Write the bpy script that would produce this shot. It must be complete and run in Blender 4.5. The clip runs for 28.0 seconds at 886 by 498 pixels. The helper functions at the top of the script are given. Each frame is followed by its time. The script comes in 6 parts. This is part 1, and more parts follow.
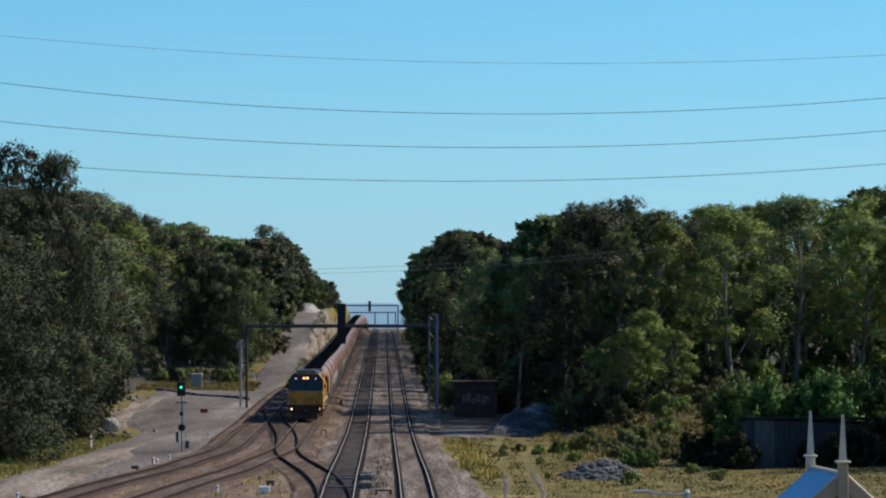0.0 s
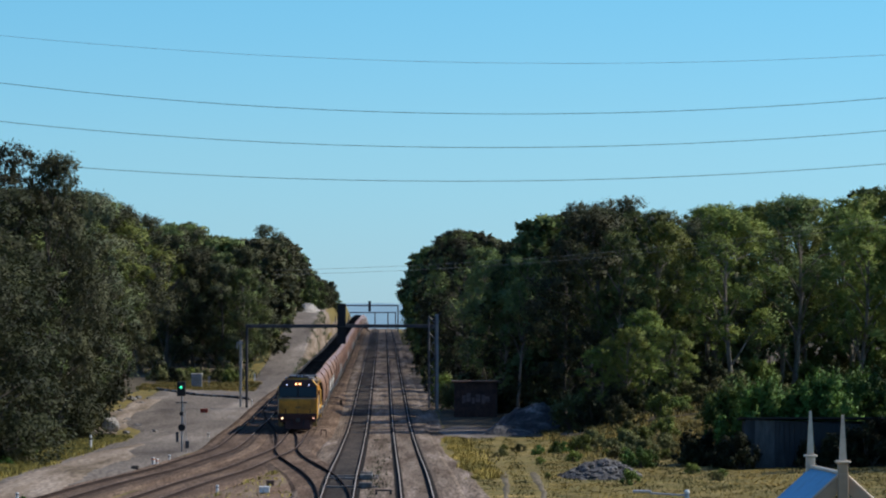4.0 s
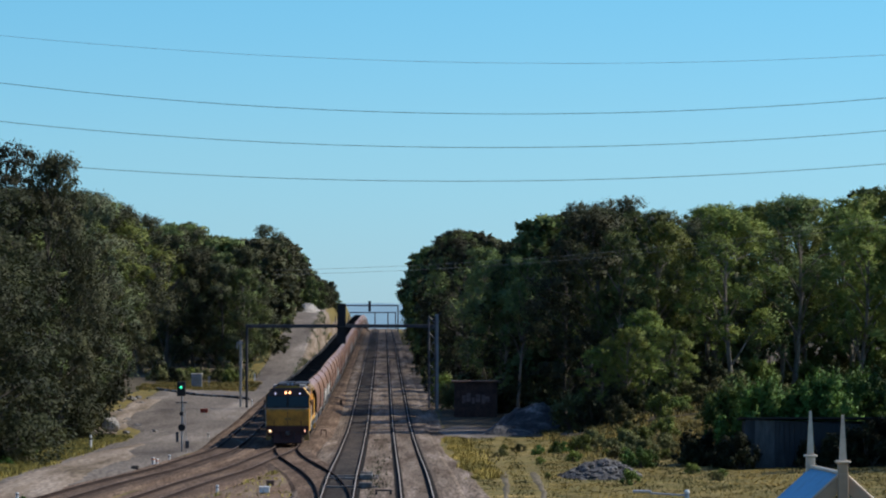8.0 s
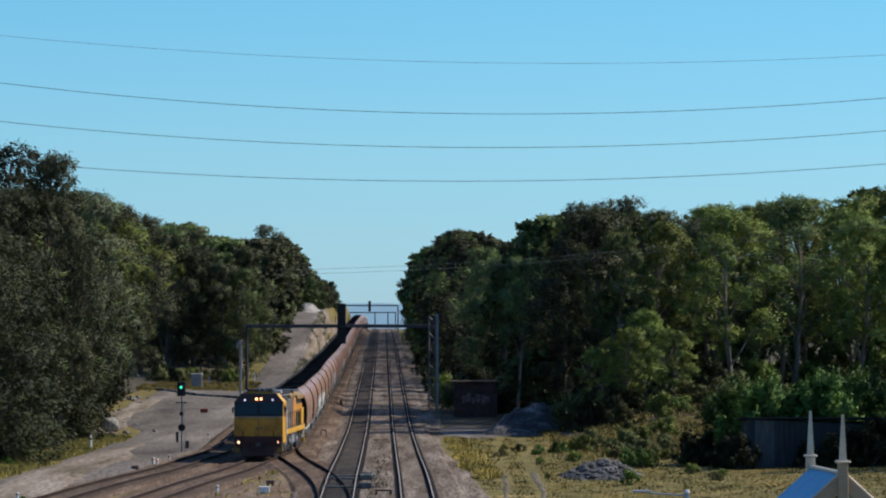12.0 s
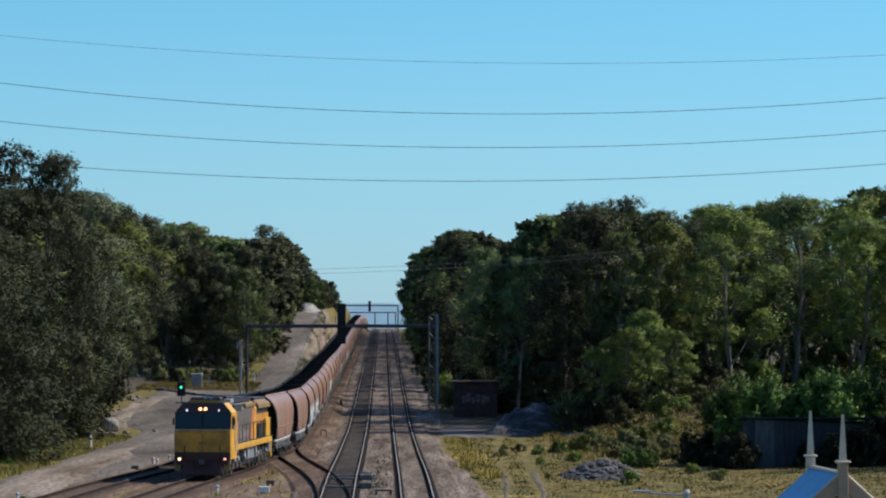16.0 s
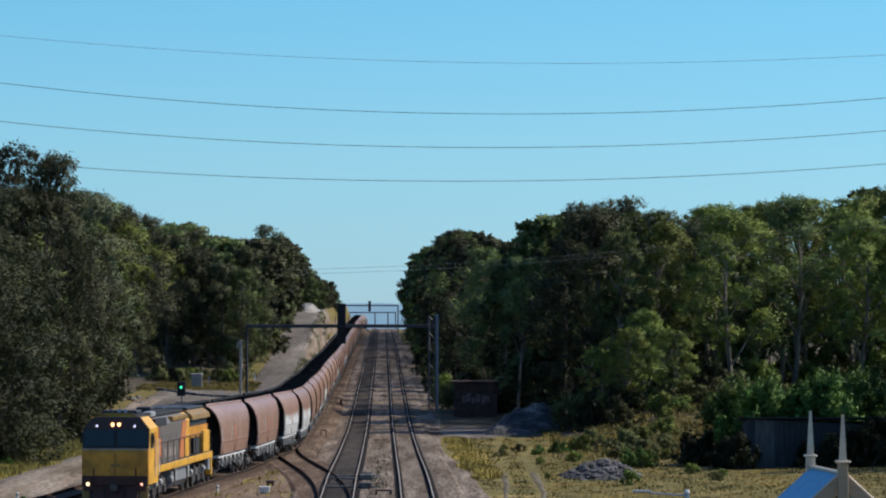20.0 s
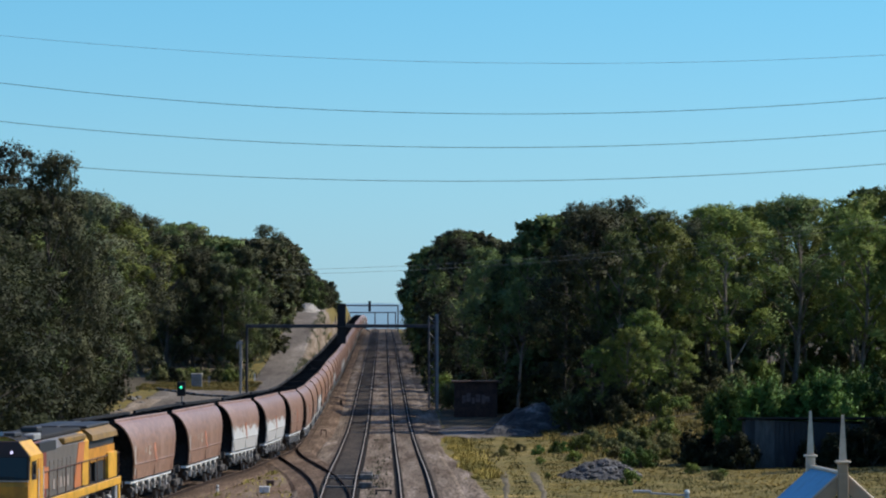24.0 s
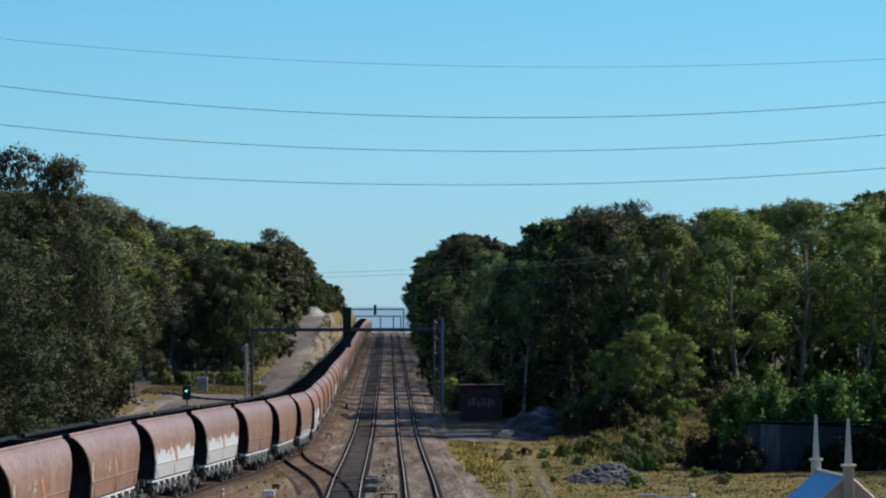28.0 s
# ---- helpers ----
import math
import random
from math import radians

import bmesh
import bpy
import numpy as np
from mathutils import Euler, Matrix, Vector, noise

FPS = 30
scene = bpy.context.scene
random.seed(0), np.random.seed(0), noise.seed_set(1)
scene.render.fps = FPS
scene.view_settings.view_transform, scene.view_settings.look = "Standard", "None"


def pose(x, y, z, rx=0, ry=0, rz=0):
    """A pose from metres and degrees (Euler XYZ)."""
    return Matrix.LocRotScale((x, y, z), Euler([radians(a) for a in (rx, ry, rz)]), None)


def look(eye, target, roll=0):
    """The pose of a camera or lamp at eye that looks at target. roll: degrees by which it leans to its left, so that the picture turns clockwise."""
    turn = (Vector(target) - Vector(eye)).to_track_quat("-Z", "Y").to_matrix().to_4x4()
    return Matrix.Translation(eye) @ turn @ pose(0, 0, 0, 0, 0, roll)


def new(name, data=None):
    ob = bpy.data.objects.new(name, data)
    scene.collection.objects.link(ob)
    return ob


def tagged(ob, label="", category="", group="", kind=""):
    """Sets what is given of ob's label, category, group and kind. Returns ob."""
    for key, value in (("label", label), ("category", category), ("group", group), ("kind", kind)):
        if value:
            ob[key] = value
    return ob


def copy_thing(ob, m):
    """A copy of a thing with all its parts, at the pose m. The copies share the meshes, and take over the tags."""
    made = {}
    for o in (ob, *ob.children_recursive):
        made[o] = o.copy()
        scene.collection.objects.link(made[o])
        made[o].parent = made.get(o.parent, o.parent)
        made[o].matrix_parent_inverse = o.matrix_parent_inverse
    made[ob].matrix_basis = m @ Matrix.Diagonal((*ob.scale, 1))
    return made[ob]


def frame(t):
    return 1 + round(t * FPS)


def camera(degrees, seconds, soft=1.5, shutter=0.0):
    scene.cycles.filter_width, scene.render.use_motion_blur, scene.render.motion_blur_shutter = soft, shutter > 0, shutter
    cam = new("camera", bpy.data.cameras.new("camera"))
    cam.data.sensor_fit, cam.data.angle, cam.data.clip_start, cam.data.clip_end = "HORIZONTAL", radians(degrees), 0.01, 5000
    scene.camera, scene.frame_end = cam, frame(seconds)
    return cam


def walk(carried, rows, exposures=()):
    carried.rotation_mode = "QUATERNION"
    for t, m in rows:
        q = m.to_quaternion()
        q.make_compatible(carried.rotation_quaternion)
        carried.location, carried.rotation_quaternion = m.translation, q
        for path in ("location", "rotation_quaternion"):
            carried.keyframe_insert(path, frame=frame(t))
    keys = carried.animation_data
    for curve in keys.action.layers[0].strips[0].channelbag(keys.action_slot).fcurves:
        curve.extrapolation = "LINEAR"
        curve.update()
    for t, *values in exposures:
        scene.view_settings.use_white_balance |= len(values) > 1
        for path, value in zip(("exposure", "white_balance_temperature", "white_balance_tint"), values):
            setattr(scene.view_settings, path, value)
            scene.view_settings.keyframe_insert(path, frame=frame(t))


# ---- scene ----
# The eye is at the origin in plan, 8.8 m over the near rails; y runs away from it, x to its right.
EYE = (0.0, 0.0, 8.8)
PITCH = 90.977
cam = camera(14.65, 28.0, soft=2.1)
walk(cam, [(0.0, pose(*EYE, PITCH, 0, 0)), (14.0, pose(*EYE, PITCH, 0, 0)), (27.8, pose(*EYE, PITCH, 0, 0)),
           (27.9, pose(*EYE, PITCH, 0, 0)), (28.0, pose(*EYE, PITCH + 0.062, 0, 0.09))])

# ---- light ----
SUN_EL, SUN_AZ = 42.0, 68.0     # azimuth from +y towards +x
world = bpy.data.worlds.new("sky")
scene.world = world
world.use_nodes = True
wn = world.node_tree.nodes
sky = wn.new("ShaderNodeTexSky")
sky.sky_type, sky.sun_disc = "NISHITA", False
sky.sun_elevation, sky.sun_rotation = radians(SUN_EL), radians(SUN_AZ)
sky.air_density, sky.dust_density, sky.ozone_density = 1.0, 0.0, 10.0
wn["Background"].inputs["Strength"].default_value = 0.1365
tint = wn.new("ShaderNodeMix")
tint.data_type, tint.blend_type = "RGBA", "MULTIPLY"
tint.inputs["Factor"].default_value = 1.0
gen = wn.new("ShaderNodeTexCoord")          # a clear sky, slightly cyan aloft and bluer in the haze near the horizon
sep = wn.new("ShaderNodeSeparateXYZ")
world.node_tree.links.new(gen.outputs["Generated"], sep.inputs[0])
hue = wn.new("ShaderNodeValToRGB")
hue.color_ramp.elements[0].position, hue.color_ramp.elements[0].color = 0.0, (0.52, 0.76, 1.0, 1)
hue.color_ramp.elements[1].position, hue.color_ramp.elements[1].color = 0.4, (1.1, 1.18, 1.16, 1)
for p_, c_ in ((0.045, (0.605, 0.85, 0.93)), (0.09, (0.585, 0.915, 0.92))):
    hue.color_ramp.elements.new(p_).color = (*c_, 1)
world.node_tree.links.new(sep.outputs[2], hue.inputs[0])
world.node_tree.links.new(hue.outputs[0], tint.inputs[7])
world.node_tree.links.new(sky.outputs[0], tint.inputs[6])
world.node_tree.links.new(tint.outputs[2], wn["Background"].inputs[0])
sun = new("sun", bpy.data.lights.new("sun", "SUN"))
sun.data.energy, sun.data.angle, sun.data.color = 5.0, radians(0.55), (1.0, 0.93, 0.82)
ce, se, sa, ca = math.cos(radians(SUN_EL)), math.sin(radians(SUN_EL)), math.sin(radians(SUN_AZ)), math.cos(radians(SUN_AZ))
sun.matrix_world = look((200 * ce * sa, 200 + 200 * ce * ca, 200 * se), (0, 200, 0))
scene.view_settings.exposure = 0.0

# ---- materials ----
def mat(name, stops, scale=3.0, rough=0.8, metal=0.0, bump=0.0, bump_scale=None, fine=None, per="object", spread=0.0,
        spec=0.5, stretch=(1, 1, 1), grain=0.35, trans=0.0, emit=None):
    """A surface of several colours: stops of (position, colour) over noise at the given size (per metre), plus a
    finer grain, a spread of brightness from piece to piece, and a bump."""
    m = bpy.data.materials.new(name)
    m.use_nodes = True
    nt = m.node_tree
    n, l = nt.nodes, nt.links
    b = n["Principled BSDF"]
    b.inputs["Roughness"].default_value = rough
    b.inputs["Metallic"].default_value = metal
    b.inputs["Specular IOR Level"].default_value = spec
    tc = n.new("ShaderNodeTexCoord")
    mp = n.new("ShaderNodeMapping")
    mp.inputs["Scale"].default_value = stretch
    l.new(tc.outputs["Object"], mp.inputs[0])
    vec = mp.outputs[0]
    tx = n.new("ShaderNodeTexNoise")
    tx.inputs["Scale"].default_value, tx.inputs["Detail"].default_value, tx.inputs["Roughness"].default_value = scale, 6, 0.6
    l.new(vec, tx.inputs["Vector"])
    rp = n.new("ShaderNodeValToRGB")
    el = rp.color_ramp.elements
    el[0].position, el[0].color = stops[0][0], (*stops[0][1], 1)
    el[1].position, el[1].color = stops[-1][0], (*stops[-1][1], 1)
    for p, c in stops[1:-1]:
        e = el.new(p)
        e.color = (*c, 1)
    l.new(tx.outputs[0], rp.inputs[0])
    col = rp.outputs[0]
    if fine:
        t2 = n.new("ShaderNodeTexNoise")
        t2.inputs["Scale"].default_value, t2.inputs["Detail"].default_value = fine, 3
        l.new(vec, t2.inputs["Vector"])
        mr = n.new("ShaderNodeMapRange")
        mr.inputs[1].default_value, mr.inputs[2].default_value, mr.inputs[3].default_value, mr.inputs[4].default_value = 0.3, 0.7, 1 - grain, 1 + grain
        l.new(t2.outputs[0], mr.inputs[0])
        mu = n.new("ShaderNodeVectorMath")
        mu.operation = "SCALE"
        l.new(col, mu.inputs[0])
        l.new(mr.outputs[0], mu.inputs["Scale"])
        col = mu.outputs[0]
    if spread:
        if per == "island":
            rnd = n.new("ShaderNodeNewGeometry").outputs["Random Per Island"]
        else:
            rnd = n.new("ShaderNodeObjectInfo").outputs["Random"]
        mr = n.new("ShaderNodeMapRange")
        mr.inputs[3].default_value, mr.inputs[4].default_value = 1 - spread, 1 + spread
        l.new(rnd, mr.inputs[0])
        mu = n.new("ShaderNodeVectorMath")
        mu.operation = "SCALE"
        l.new(col, mu.inputs[0])
        l.new(mr.outputs[0], mu.inputs["Scale"])
        col = mu.outputs[0]
    l.new(col, b.inputs["Base Color"])
    if bump:
        tb = n.new("ShaderNodeTexNoise")
        tb.inputs["Scale"].default_value, tb.inputs["Detail"].default_value = bump_scale or scale * 6, 4
        l.new(vec, tb.inputs["Vector"])
        bp = n.new("ShaderNodeBump")
        bp.inputs["Strength"].default_value, bp.inputs["Distance"].default_value = bump, 0.1
        l.new(tb.outputs[0], bp.inputs["Height"])
        l.new(bp.outputs[0], b.inputs["Normal"])
    if trans:
        tr = n.new("ShaderNodeBsdfTranslucent")
        ms = n.new("ShaderNodeMixShader")
        ms.inputs[0].default_value = trans
        l.new(col, tr.inputs[0])
        l.new(b.outputs[0], ms.inputs[1])
        l.new(tr.outputs[0], ms.inputs[2])
        l.new(ms.outputs[0], n["Material Output"].inputs[0])
    if emit:
        b.inputs["Emission Color"].default_value = (*emit[0], 1)
        b.inputs["Emission Strength"].default_value = emit[1]
    return m


def paint(name, c, rough=0.5, dirt=0.25, metal=0.0, scale=1.2, **kw):
    d = tuple(v * (1 - dirt) for v in c)
    e = tuple(min(1, v * (1 + dirt * 0.4)) for v in c)
    return mat(name, [(0.3, d), (0.55, c), (0.75, e)], scale=scale, rough=rough, metal=metal, fine=5, grain=0.1, bump=0.03, **kw)


M = {}
M["grass"] = mat("grass_ground", [(0.3, (0.06, 0.062, 0.024)), (0.43, (0.20, 0.15, 0.052)), (0.55, (0.12, 0.105, 0.036)), (0.68, (0.31, 0.225, 0.08))],
                 scale=0.13, fine=0.9, rough=0.95, bump=0.8, bump_scale=3, spec=0.1)
M["litter"] = mat("forest_floor", [(0.3, (0.05, 0.042, 0.03)), (0.7, (0.12, 0.096, 0.062))], scale=0.4, fine=3, rough=0.95, bump=0.6, spec=0.1)
M["gravel"] = mat("gravel", [(0.3, (0.078, 0.067, 0.059)), (0.42, (0.135, 0.117, 0.103)), (0.55, (0.165, 0.144, 0.126)), (0.7, (0.27, 0.235, 0.205))], scale=0.2, stretch=(1, 0.12, 1), fine=6,
                  rough=0.95, bump=0.5, bump_scale=8, spec=0.02)
M["pale_gravel"] = mat("pale_tan_gravel", [(0.3, (0.10, 0.08, 0.055)), (0.48, (0.20, 0.16, 0.125)), (0.68, (0.31, 0.26, 0.215))], scale=0.6, stretch=(1, 0.08, 1), fine=7, rough=0.95, bump=0.4, bump_scale=9, spec=0.02)
M["rut"] = mat("trodden_soil", [(0.3, (0.09, 0.078, 0.055)), (0.7, (0.19, 0.16, 0.115))], scale=0.8, stretch=(1, 0.2, 1), fine=7, rough=0.95, bump=0.4, spec=0.02)
M["ballast"] = mat("ballast", [(0.3, (0.07, 0.052, 0.039)), (0.44, (0.142, 0.108, 0.082)), (0.56, (0.205, 0.162, 0.127)), (0.7, (0.31, 0.25, 0.205))], scale=1.0, stretch=(1, 0.06, 1), fine=9, grain=0.5,
                   rough=0.95, bump=0.9, bump_scale=14, spec=0.02)
M["rust_ballast"] = mat("rusty_ballast", [(0.3, (0.075, 0.05, 0.037)), (0.5, (0.135, 0.094, 0.068)), (0.7, (0.21, 0.15, 0.11))], scale=1.0, stretch=(1, 0.1, 1), fine=9, grain=0.5,
                        rough=0.95, bump=0.9, bump_scale=14, spec=0.02)
M["rail"] = mat("rail_steel", [(0.3, (0.028, 0.02, 0.017)), (0.7, (0.06, 0.043, 0.036))], scale=2, rough=0.8, fine=9, spec=0.02)
M["railhead"] = mat("worn_rail_head", [(0.3, (0.30, 0.265, 0.23)), (0.7, (0.48, 0.43, 0.39))], scale=0.6, rough=0.75, spec=0.05)
M["oilbed"] = mat("oily_dark_ballast", [(0.3, (0.034, 0.029, 0.026)), (0.5, (0.056, 0.048, 0.042)), (0.7, (0.09, 0.074, 0.062))], scale=0.5,
                  stretch=(1, 0.15, 1), fine=7, rough=0.9, bump=0.8, bump_scale=14, spec=0.02)
M["rail_black"] = mat("black_beside_rail", [(0.3, (0.013, 0.012, 0.011)), (0.7, (0.034, 0.028, 0.024))], scale=0.8, fine=6, rough=0.85, spec=0.02)
M["earth"] = mat("bare_earth", [(0.3, (0.09, 0.064, 0.046)), (0.45, (0.165, 0.112, 0.076)), (0.58, (0.185, 0.138, 0.1)), (0.7, (0.25, 0.185, 0.12))], scale=0.6, stretch=(1, 0.12, 1), fine=7, grain=0.45, rough=0.95, bump=0.6, spec=0.02)
M["brown_head"] = mat("rust_brown_rail_head", [(0.3, (0.16, 0.115, 0.09)), (0.7, (0.26, 0.20, 0.165))], scale=1, rough=0.7, spec=0.1)
M["sleeper"] = mat("concrete_sleeper", [(0.3, (0.11, 0.085, 0.066)), (0.7, (0.19, 0.15, 0.12))], scale=2, fine=8, rough=0.9, per="island", spread=0.2, spec=0.02)
M["timber"] = mat("timber_bearer", [(0.3, (0.07, 0.053, 0.043)), (0.7, (0.13, 0.10, 0.082))], scale=2, fine=8, rough=0.9, per="island", spread=0.25, spec=0.02)
M["bark"] = mat("gum_bark", [(0.3, (0.10, 0.08, 0.06)), (0.55, (0.20, 0.165, 0.125)), (0.75, (0.34, 0.30, 0.24))], scale=0.9, stretch=(2, 2, 0.5),
                fine=7, rough=0.9, bump=0.4)
M["dark_bark"] = mat("dark_bark", [(0.3, (0.05, 0.042, 0.035)), (0.7, (0.13, 0.105, 0.085))], scale=1.2, stretch=(2, 2, 0.4), fine=8, rough=0.95, bump=0.6)


def leaf(name, a, b, c, patch=0.45, spread=0.2):
    """Leaves: hue changes from clump to clump, brightness from leaf to leaf, both from tree to tree."""
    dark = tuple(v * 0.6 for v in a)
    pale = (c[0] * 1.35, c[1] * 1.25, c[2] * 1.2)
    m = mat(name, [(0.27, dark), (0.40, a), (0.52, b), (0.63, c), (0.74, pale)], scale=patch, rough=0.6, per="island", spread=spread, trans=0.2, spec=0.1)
    n, l = m.node_tree.nodes, m.node_tree.links
    ob = n.new("ShaderNodeObjectInfo")
    hs = n.new("ShaderNodeHueSaturation")
    for socket, lo, hi in (("Hue", 0.485, 0.52), ("Value", 0.5, 1.2)):
        mr = n.new("ShaderNodeMapRange")
        mr.inputs[3].default_value, mr.inputs[4].default_value = lo, hi
        l.new(ob.outputs["Random"], mr.inputs[0])
        l.new(mr.outputs[0], hs.inputs[socket])
    bs = n["Principled BSDF"].inputs["Base Color"]
    old = bs.links[0].from_socket
    l.new(old, hs.inputs["Color"])
    l.new(hs.outputs[0], bs)
    for x in n:
        if x.bl_idname == "ShaderNodeBsdfTranslucent":
            l.new(hs.outputs[0], x.inputs[0])
    return m


# olive darkened further to carry the shade low in the left wood
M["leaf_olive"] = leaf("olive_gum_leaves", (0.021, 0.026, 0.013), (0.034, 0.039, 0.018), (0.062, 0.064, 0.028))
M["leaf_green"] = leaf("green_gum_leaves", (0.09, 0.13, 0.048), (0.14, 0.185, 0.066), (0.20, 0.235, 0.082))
# brighter green that carries sunlight in its base colour
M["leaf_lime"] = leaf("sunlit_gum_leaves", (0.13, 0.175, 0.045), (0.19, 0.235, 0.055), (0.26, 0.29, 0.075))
M["leaf_grey"] = leaf("grey_green_gum_leaves", (0.075, 0.09, 0.05), (0.11, 0.125, 0.07), (0.15, 0.165, 0.095))
M["leaf_tan"] = leaf("brown_olive_gum_leaves", (0.05, 0.056, 0.029), (0.078, 0.084, 0.043), (0.112, 0.114, 0.058))
M["leaf_shrub"] = leaf("bright_shrub_leaves", (0.075, 0.14, 0.032), (0.115, 0.195, 0.046), (0.16, 0.245, 0.062))
M["leaf_scrub"] = leaf("brownish_scrub_leaves", (0.095, 0.107, 0.042), (0.145, 0.15, 0.058), (0.20, 0.185, 0.075))
M["leaf_verge"] = leaf("dull_grass_blades", (0.10, 0.105, 0.038), (0.16, 0.145, 0.05), (0.22, 0.185, 0.065), patch=0.2, spread=0.14)
M["leaf_dry"] = leaf("dry_grass_blades", (0.19, 0.155, 0.05), (0.33, 0.255, 0.075), (0.44, 0.325, 0.105), patch=0.2, spread=0.14)
M["yellow"] = paint("yellow_paint", (0.70, 0.36, 0.03), rough=0.45, dirt=0.35)
# the yellow again, darkened for faces turned from the sun, with mottled grime
M["yellow_dark"] = paint("shaded_grimy_yellow_paint", (0.56, 0.235, 0.016), rough=0.5, dirt=0.5)
M["loco_grey"] = paint("grey_brown_paint", (0.145, 0.122, 0.104), rough=0.45)
M["maroon"] = paint("dark_red_paint", (0.20, 0.045, 0.028), rough=0.45)
M["orange"] = paint("orange_paint", (0.52, 0.17, 0.055), rough=0.45)
M["faded_orange"] = paint("faded_orange_stencil", (0.50, 0.20, 0.115), rough=0.6, dirt=0.5, scale=3)
M["faded_cream"] = paint("faded_cream_stencil", (0.42, 0.32, 0.25), rough=0.6, dirt=0.4)
M["ochre"] = paint("dull_ochre_paint", (0.26, 0.145, 0.028), rough=0.55, dirt=0.4)
M["stencil"] = paint("dull_hood_lettering", (0.36, 0.29, 0.25), rough=0.5)
# sooty parts, and blocks that stand for shaded gaps
M["soot"] = paint("soot_and_shade_black_paint", (0.022, 0.021, 0.022), rough=0.6)
M["roofgrey"] = paint("dark_grey_roof_paint", (0.03, 0.029, 0.029), rough=0.85, spec=0.2)
M["brow"] = paint("sooty_maroon_paint", (0.04, 0.016, 0.011), rough=0.6)
M["pilot"] = paint("dark_red_buffer_paint", (0.062, 0.017, 0.011), rough=0.7)
M["graffiti"] = paint("smeared_graffiti_paint", (0.22, 0.15, 0.14), rough=0.8, dirt=0.5, scale=4)
M["tank"] = paint("grey_tank_paint", (0.17, 0.172, 0.175), rough=0.6)
M["dull_steel"] = paint("dusty_pale_steel", (0.30, 0.30, 0.29), rough=0.6, dirt=0.5, scale=3)
M["bogie"] = mat("bogie_steel", [(0.3, (0.03, 0.026, 0.023)), (0.7, (0.09, 0.075, 0.065))], scale=4, rough=0.75, fine=12)
M["wheel"] = mat("wheel_steel", [(0.3, (0.12, 0.10, 0.09)), (0.7, (0.3, 0.28, 0.26))], scale=4, rough=0.5, metal=0.6)
M["white"] = paint("white_paint", (0.72, 0.71, 0.68), rough=0.55, dirt=0.3)
M["dull_white"] = paint("weathered_white_paint", (0.50, 0.47, 0.42), rough=0.7, dirt=0.35)
M["steel"] = paint("galvanised_steel", (0.33, 0.34, 0.35), rough=0.5, metal=0.4)
M["wire_grey"] = paint("weathered_wire", (0.2, 0.19, 0.18), rough=0.7)
M["dark_steel"] = paint("dark_painted_steel", (0.055, 0.055, 0.06), rough=0.6)
M["leg_grey"] = paint("weathered_grey_steel", (0.13, 0.135, 0.145), rough=0.65)
M["black"] = paint("matt_black", (0.012, 0.012, 0.013), rough=0.7)
M["coal"] = mat("coal", [(0.3, (0.007, 0.007, 0.008)), (0.7, (0.02, 0.02, 0.021))], scale=2, fine=9, rough=0.8, bump=1.0, bump_scale=6, spec=0.2)
M["brown_sheet"] = mat("dark_brown_sheet", [(0.3, (0.05, 0.028, 0.023)), (0.7, (0.11, 0.062, 0.05))], scale=1.5, fine=9, rough=0.85)
M["rust"] = mat("rusty_sheet", [(0.3, (0.06, 0.035, 0.027)), (0.7, (0.14, 0.075, 0.055))], scale=1.5, fine=9, rough=0.85)
M["stone"] = mat("rubble_stone", [(0.3, (0.05, 0.045, 0.042)), (0.5, (0.12, 0.11, 0.10)), (0.7, (0.25, 0.23, 0.205))], scale=0.9, fine=6, rough=0.9,
                 per="island", spread=0.35, bump=0.5)
M["pale_stone"] = mat("pale_heap_stone", [(0.3, (0.16, 0.145, 0.125)), (0.5, (0.30, 0.275, 0.24)), (0.7, (0.50, 0.46, 0.41))], scale=0.7, fine=4, rough=0.9, bump=0.6)
M["rubble"] = mat("dark_rubble_stone", [(0.3, (0.035, 0.031, 0.03)), (0.5, (0.075, 0.068, 0.064)), (0.7, (0.17, 0.155, 0.14))], scale=0.9, fine=6, rough=0.9, per="island", spread=0.4, bump=0.5)
# rock with tree shade put into its darkened base colour
M["heap"] = mat("crushed_rock_heap", [(0.32, (0.02, 0.019, 0.02)), (0.52, (0.045, 0.043, 0.043)), (0.6, (0.11, 0.104, 0.10)), (0.72, (0.27, 0.25, 0.235))], scale=0.7, fine=5, rough=0.95,
                bump=0.9, bump_scale=5)
M["blue_roof"] = paint("blue_roof_paint", (0.075, 0.295, 0.48), rough=0.5, dirt=0.2)
M["cream"] = paint("cream_paint", (0.60, 0.46, 0.33), rough=0.5)
M["tan"] = paint("tan_timber_paint", (0.34, 0.235, 0.15), rough=0.6)
M["brown"] = paint("dark_brown_timber", (0.10, 0.05, 0.03), rough=0.6)
# the shed's deep shade is put into this near-black base colour
M["fence"] = mat("shaded_weathered_fence_sheet", [(0.3, (0.007, 0.009, 0.012)), (0.5, (0.014, 0.018, 0.023)), (0.7, (0.05, 0.055, 0.06))], scale=0.5, stretch=(1.2, 1.5, 0.3),
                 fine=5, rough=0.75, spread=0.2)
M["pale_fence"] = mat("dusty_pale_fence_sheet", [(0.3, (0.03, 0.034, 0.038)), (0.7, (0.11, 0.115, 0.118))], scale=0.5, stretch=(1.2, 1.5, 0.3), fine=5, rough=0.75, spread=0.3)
# distance haze is put into the hills' base colour
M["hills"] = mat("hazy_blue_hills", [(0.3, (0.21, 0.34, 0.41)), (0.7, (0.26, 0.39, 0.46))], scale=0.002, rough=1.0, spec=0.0)
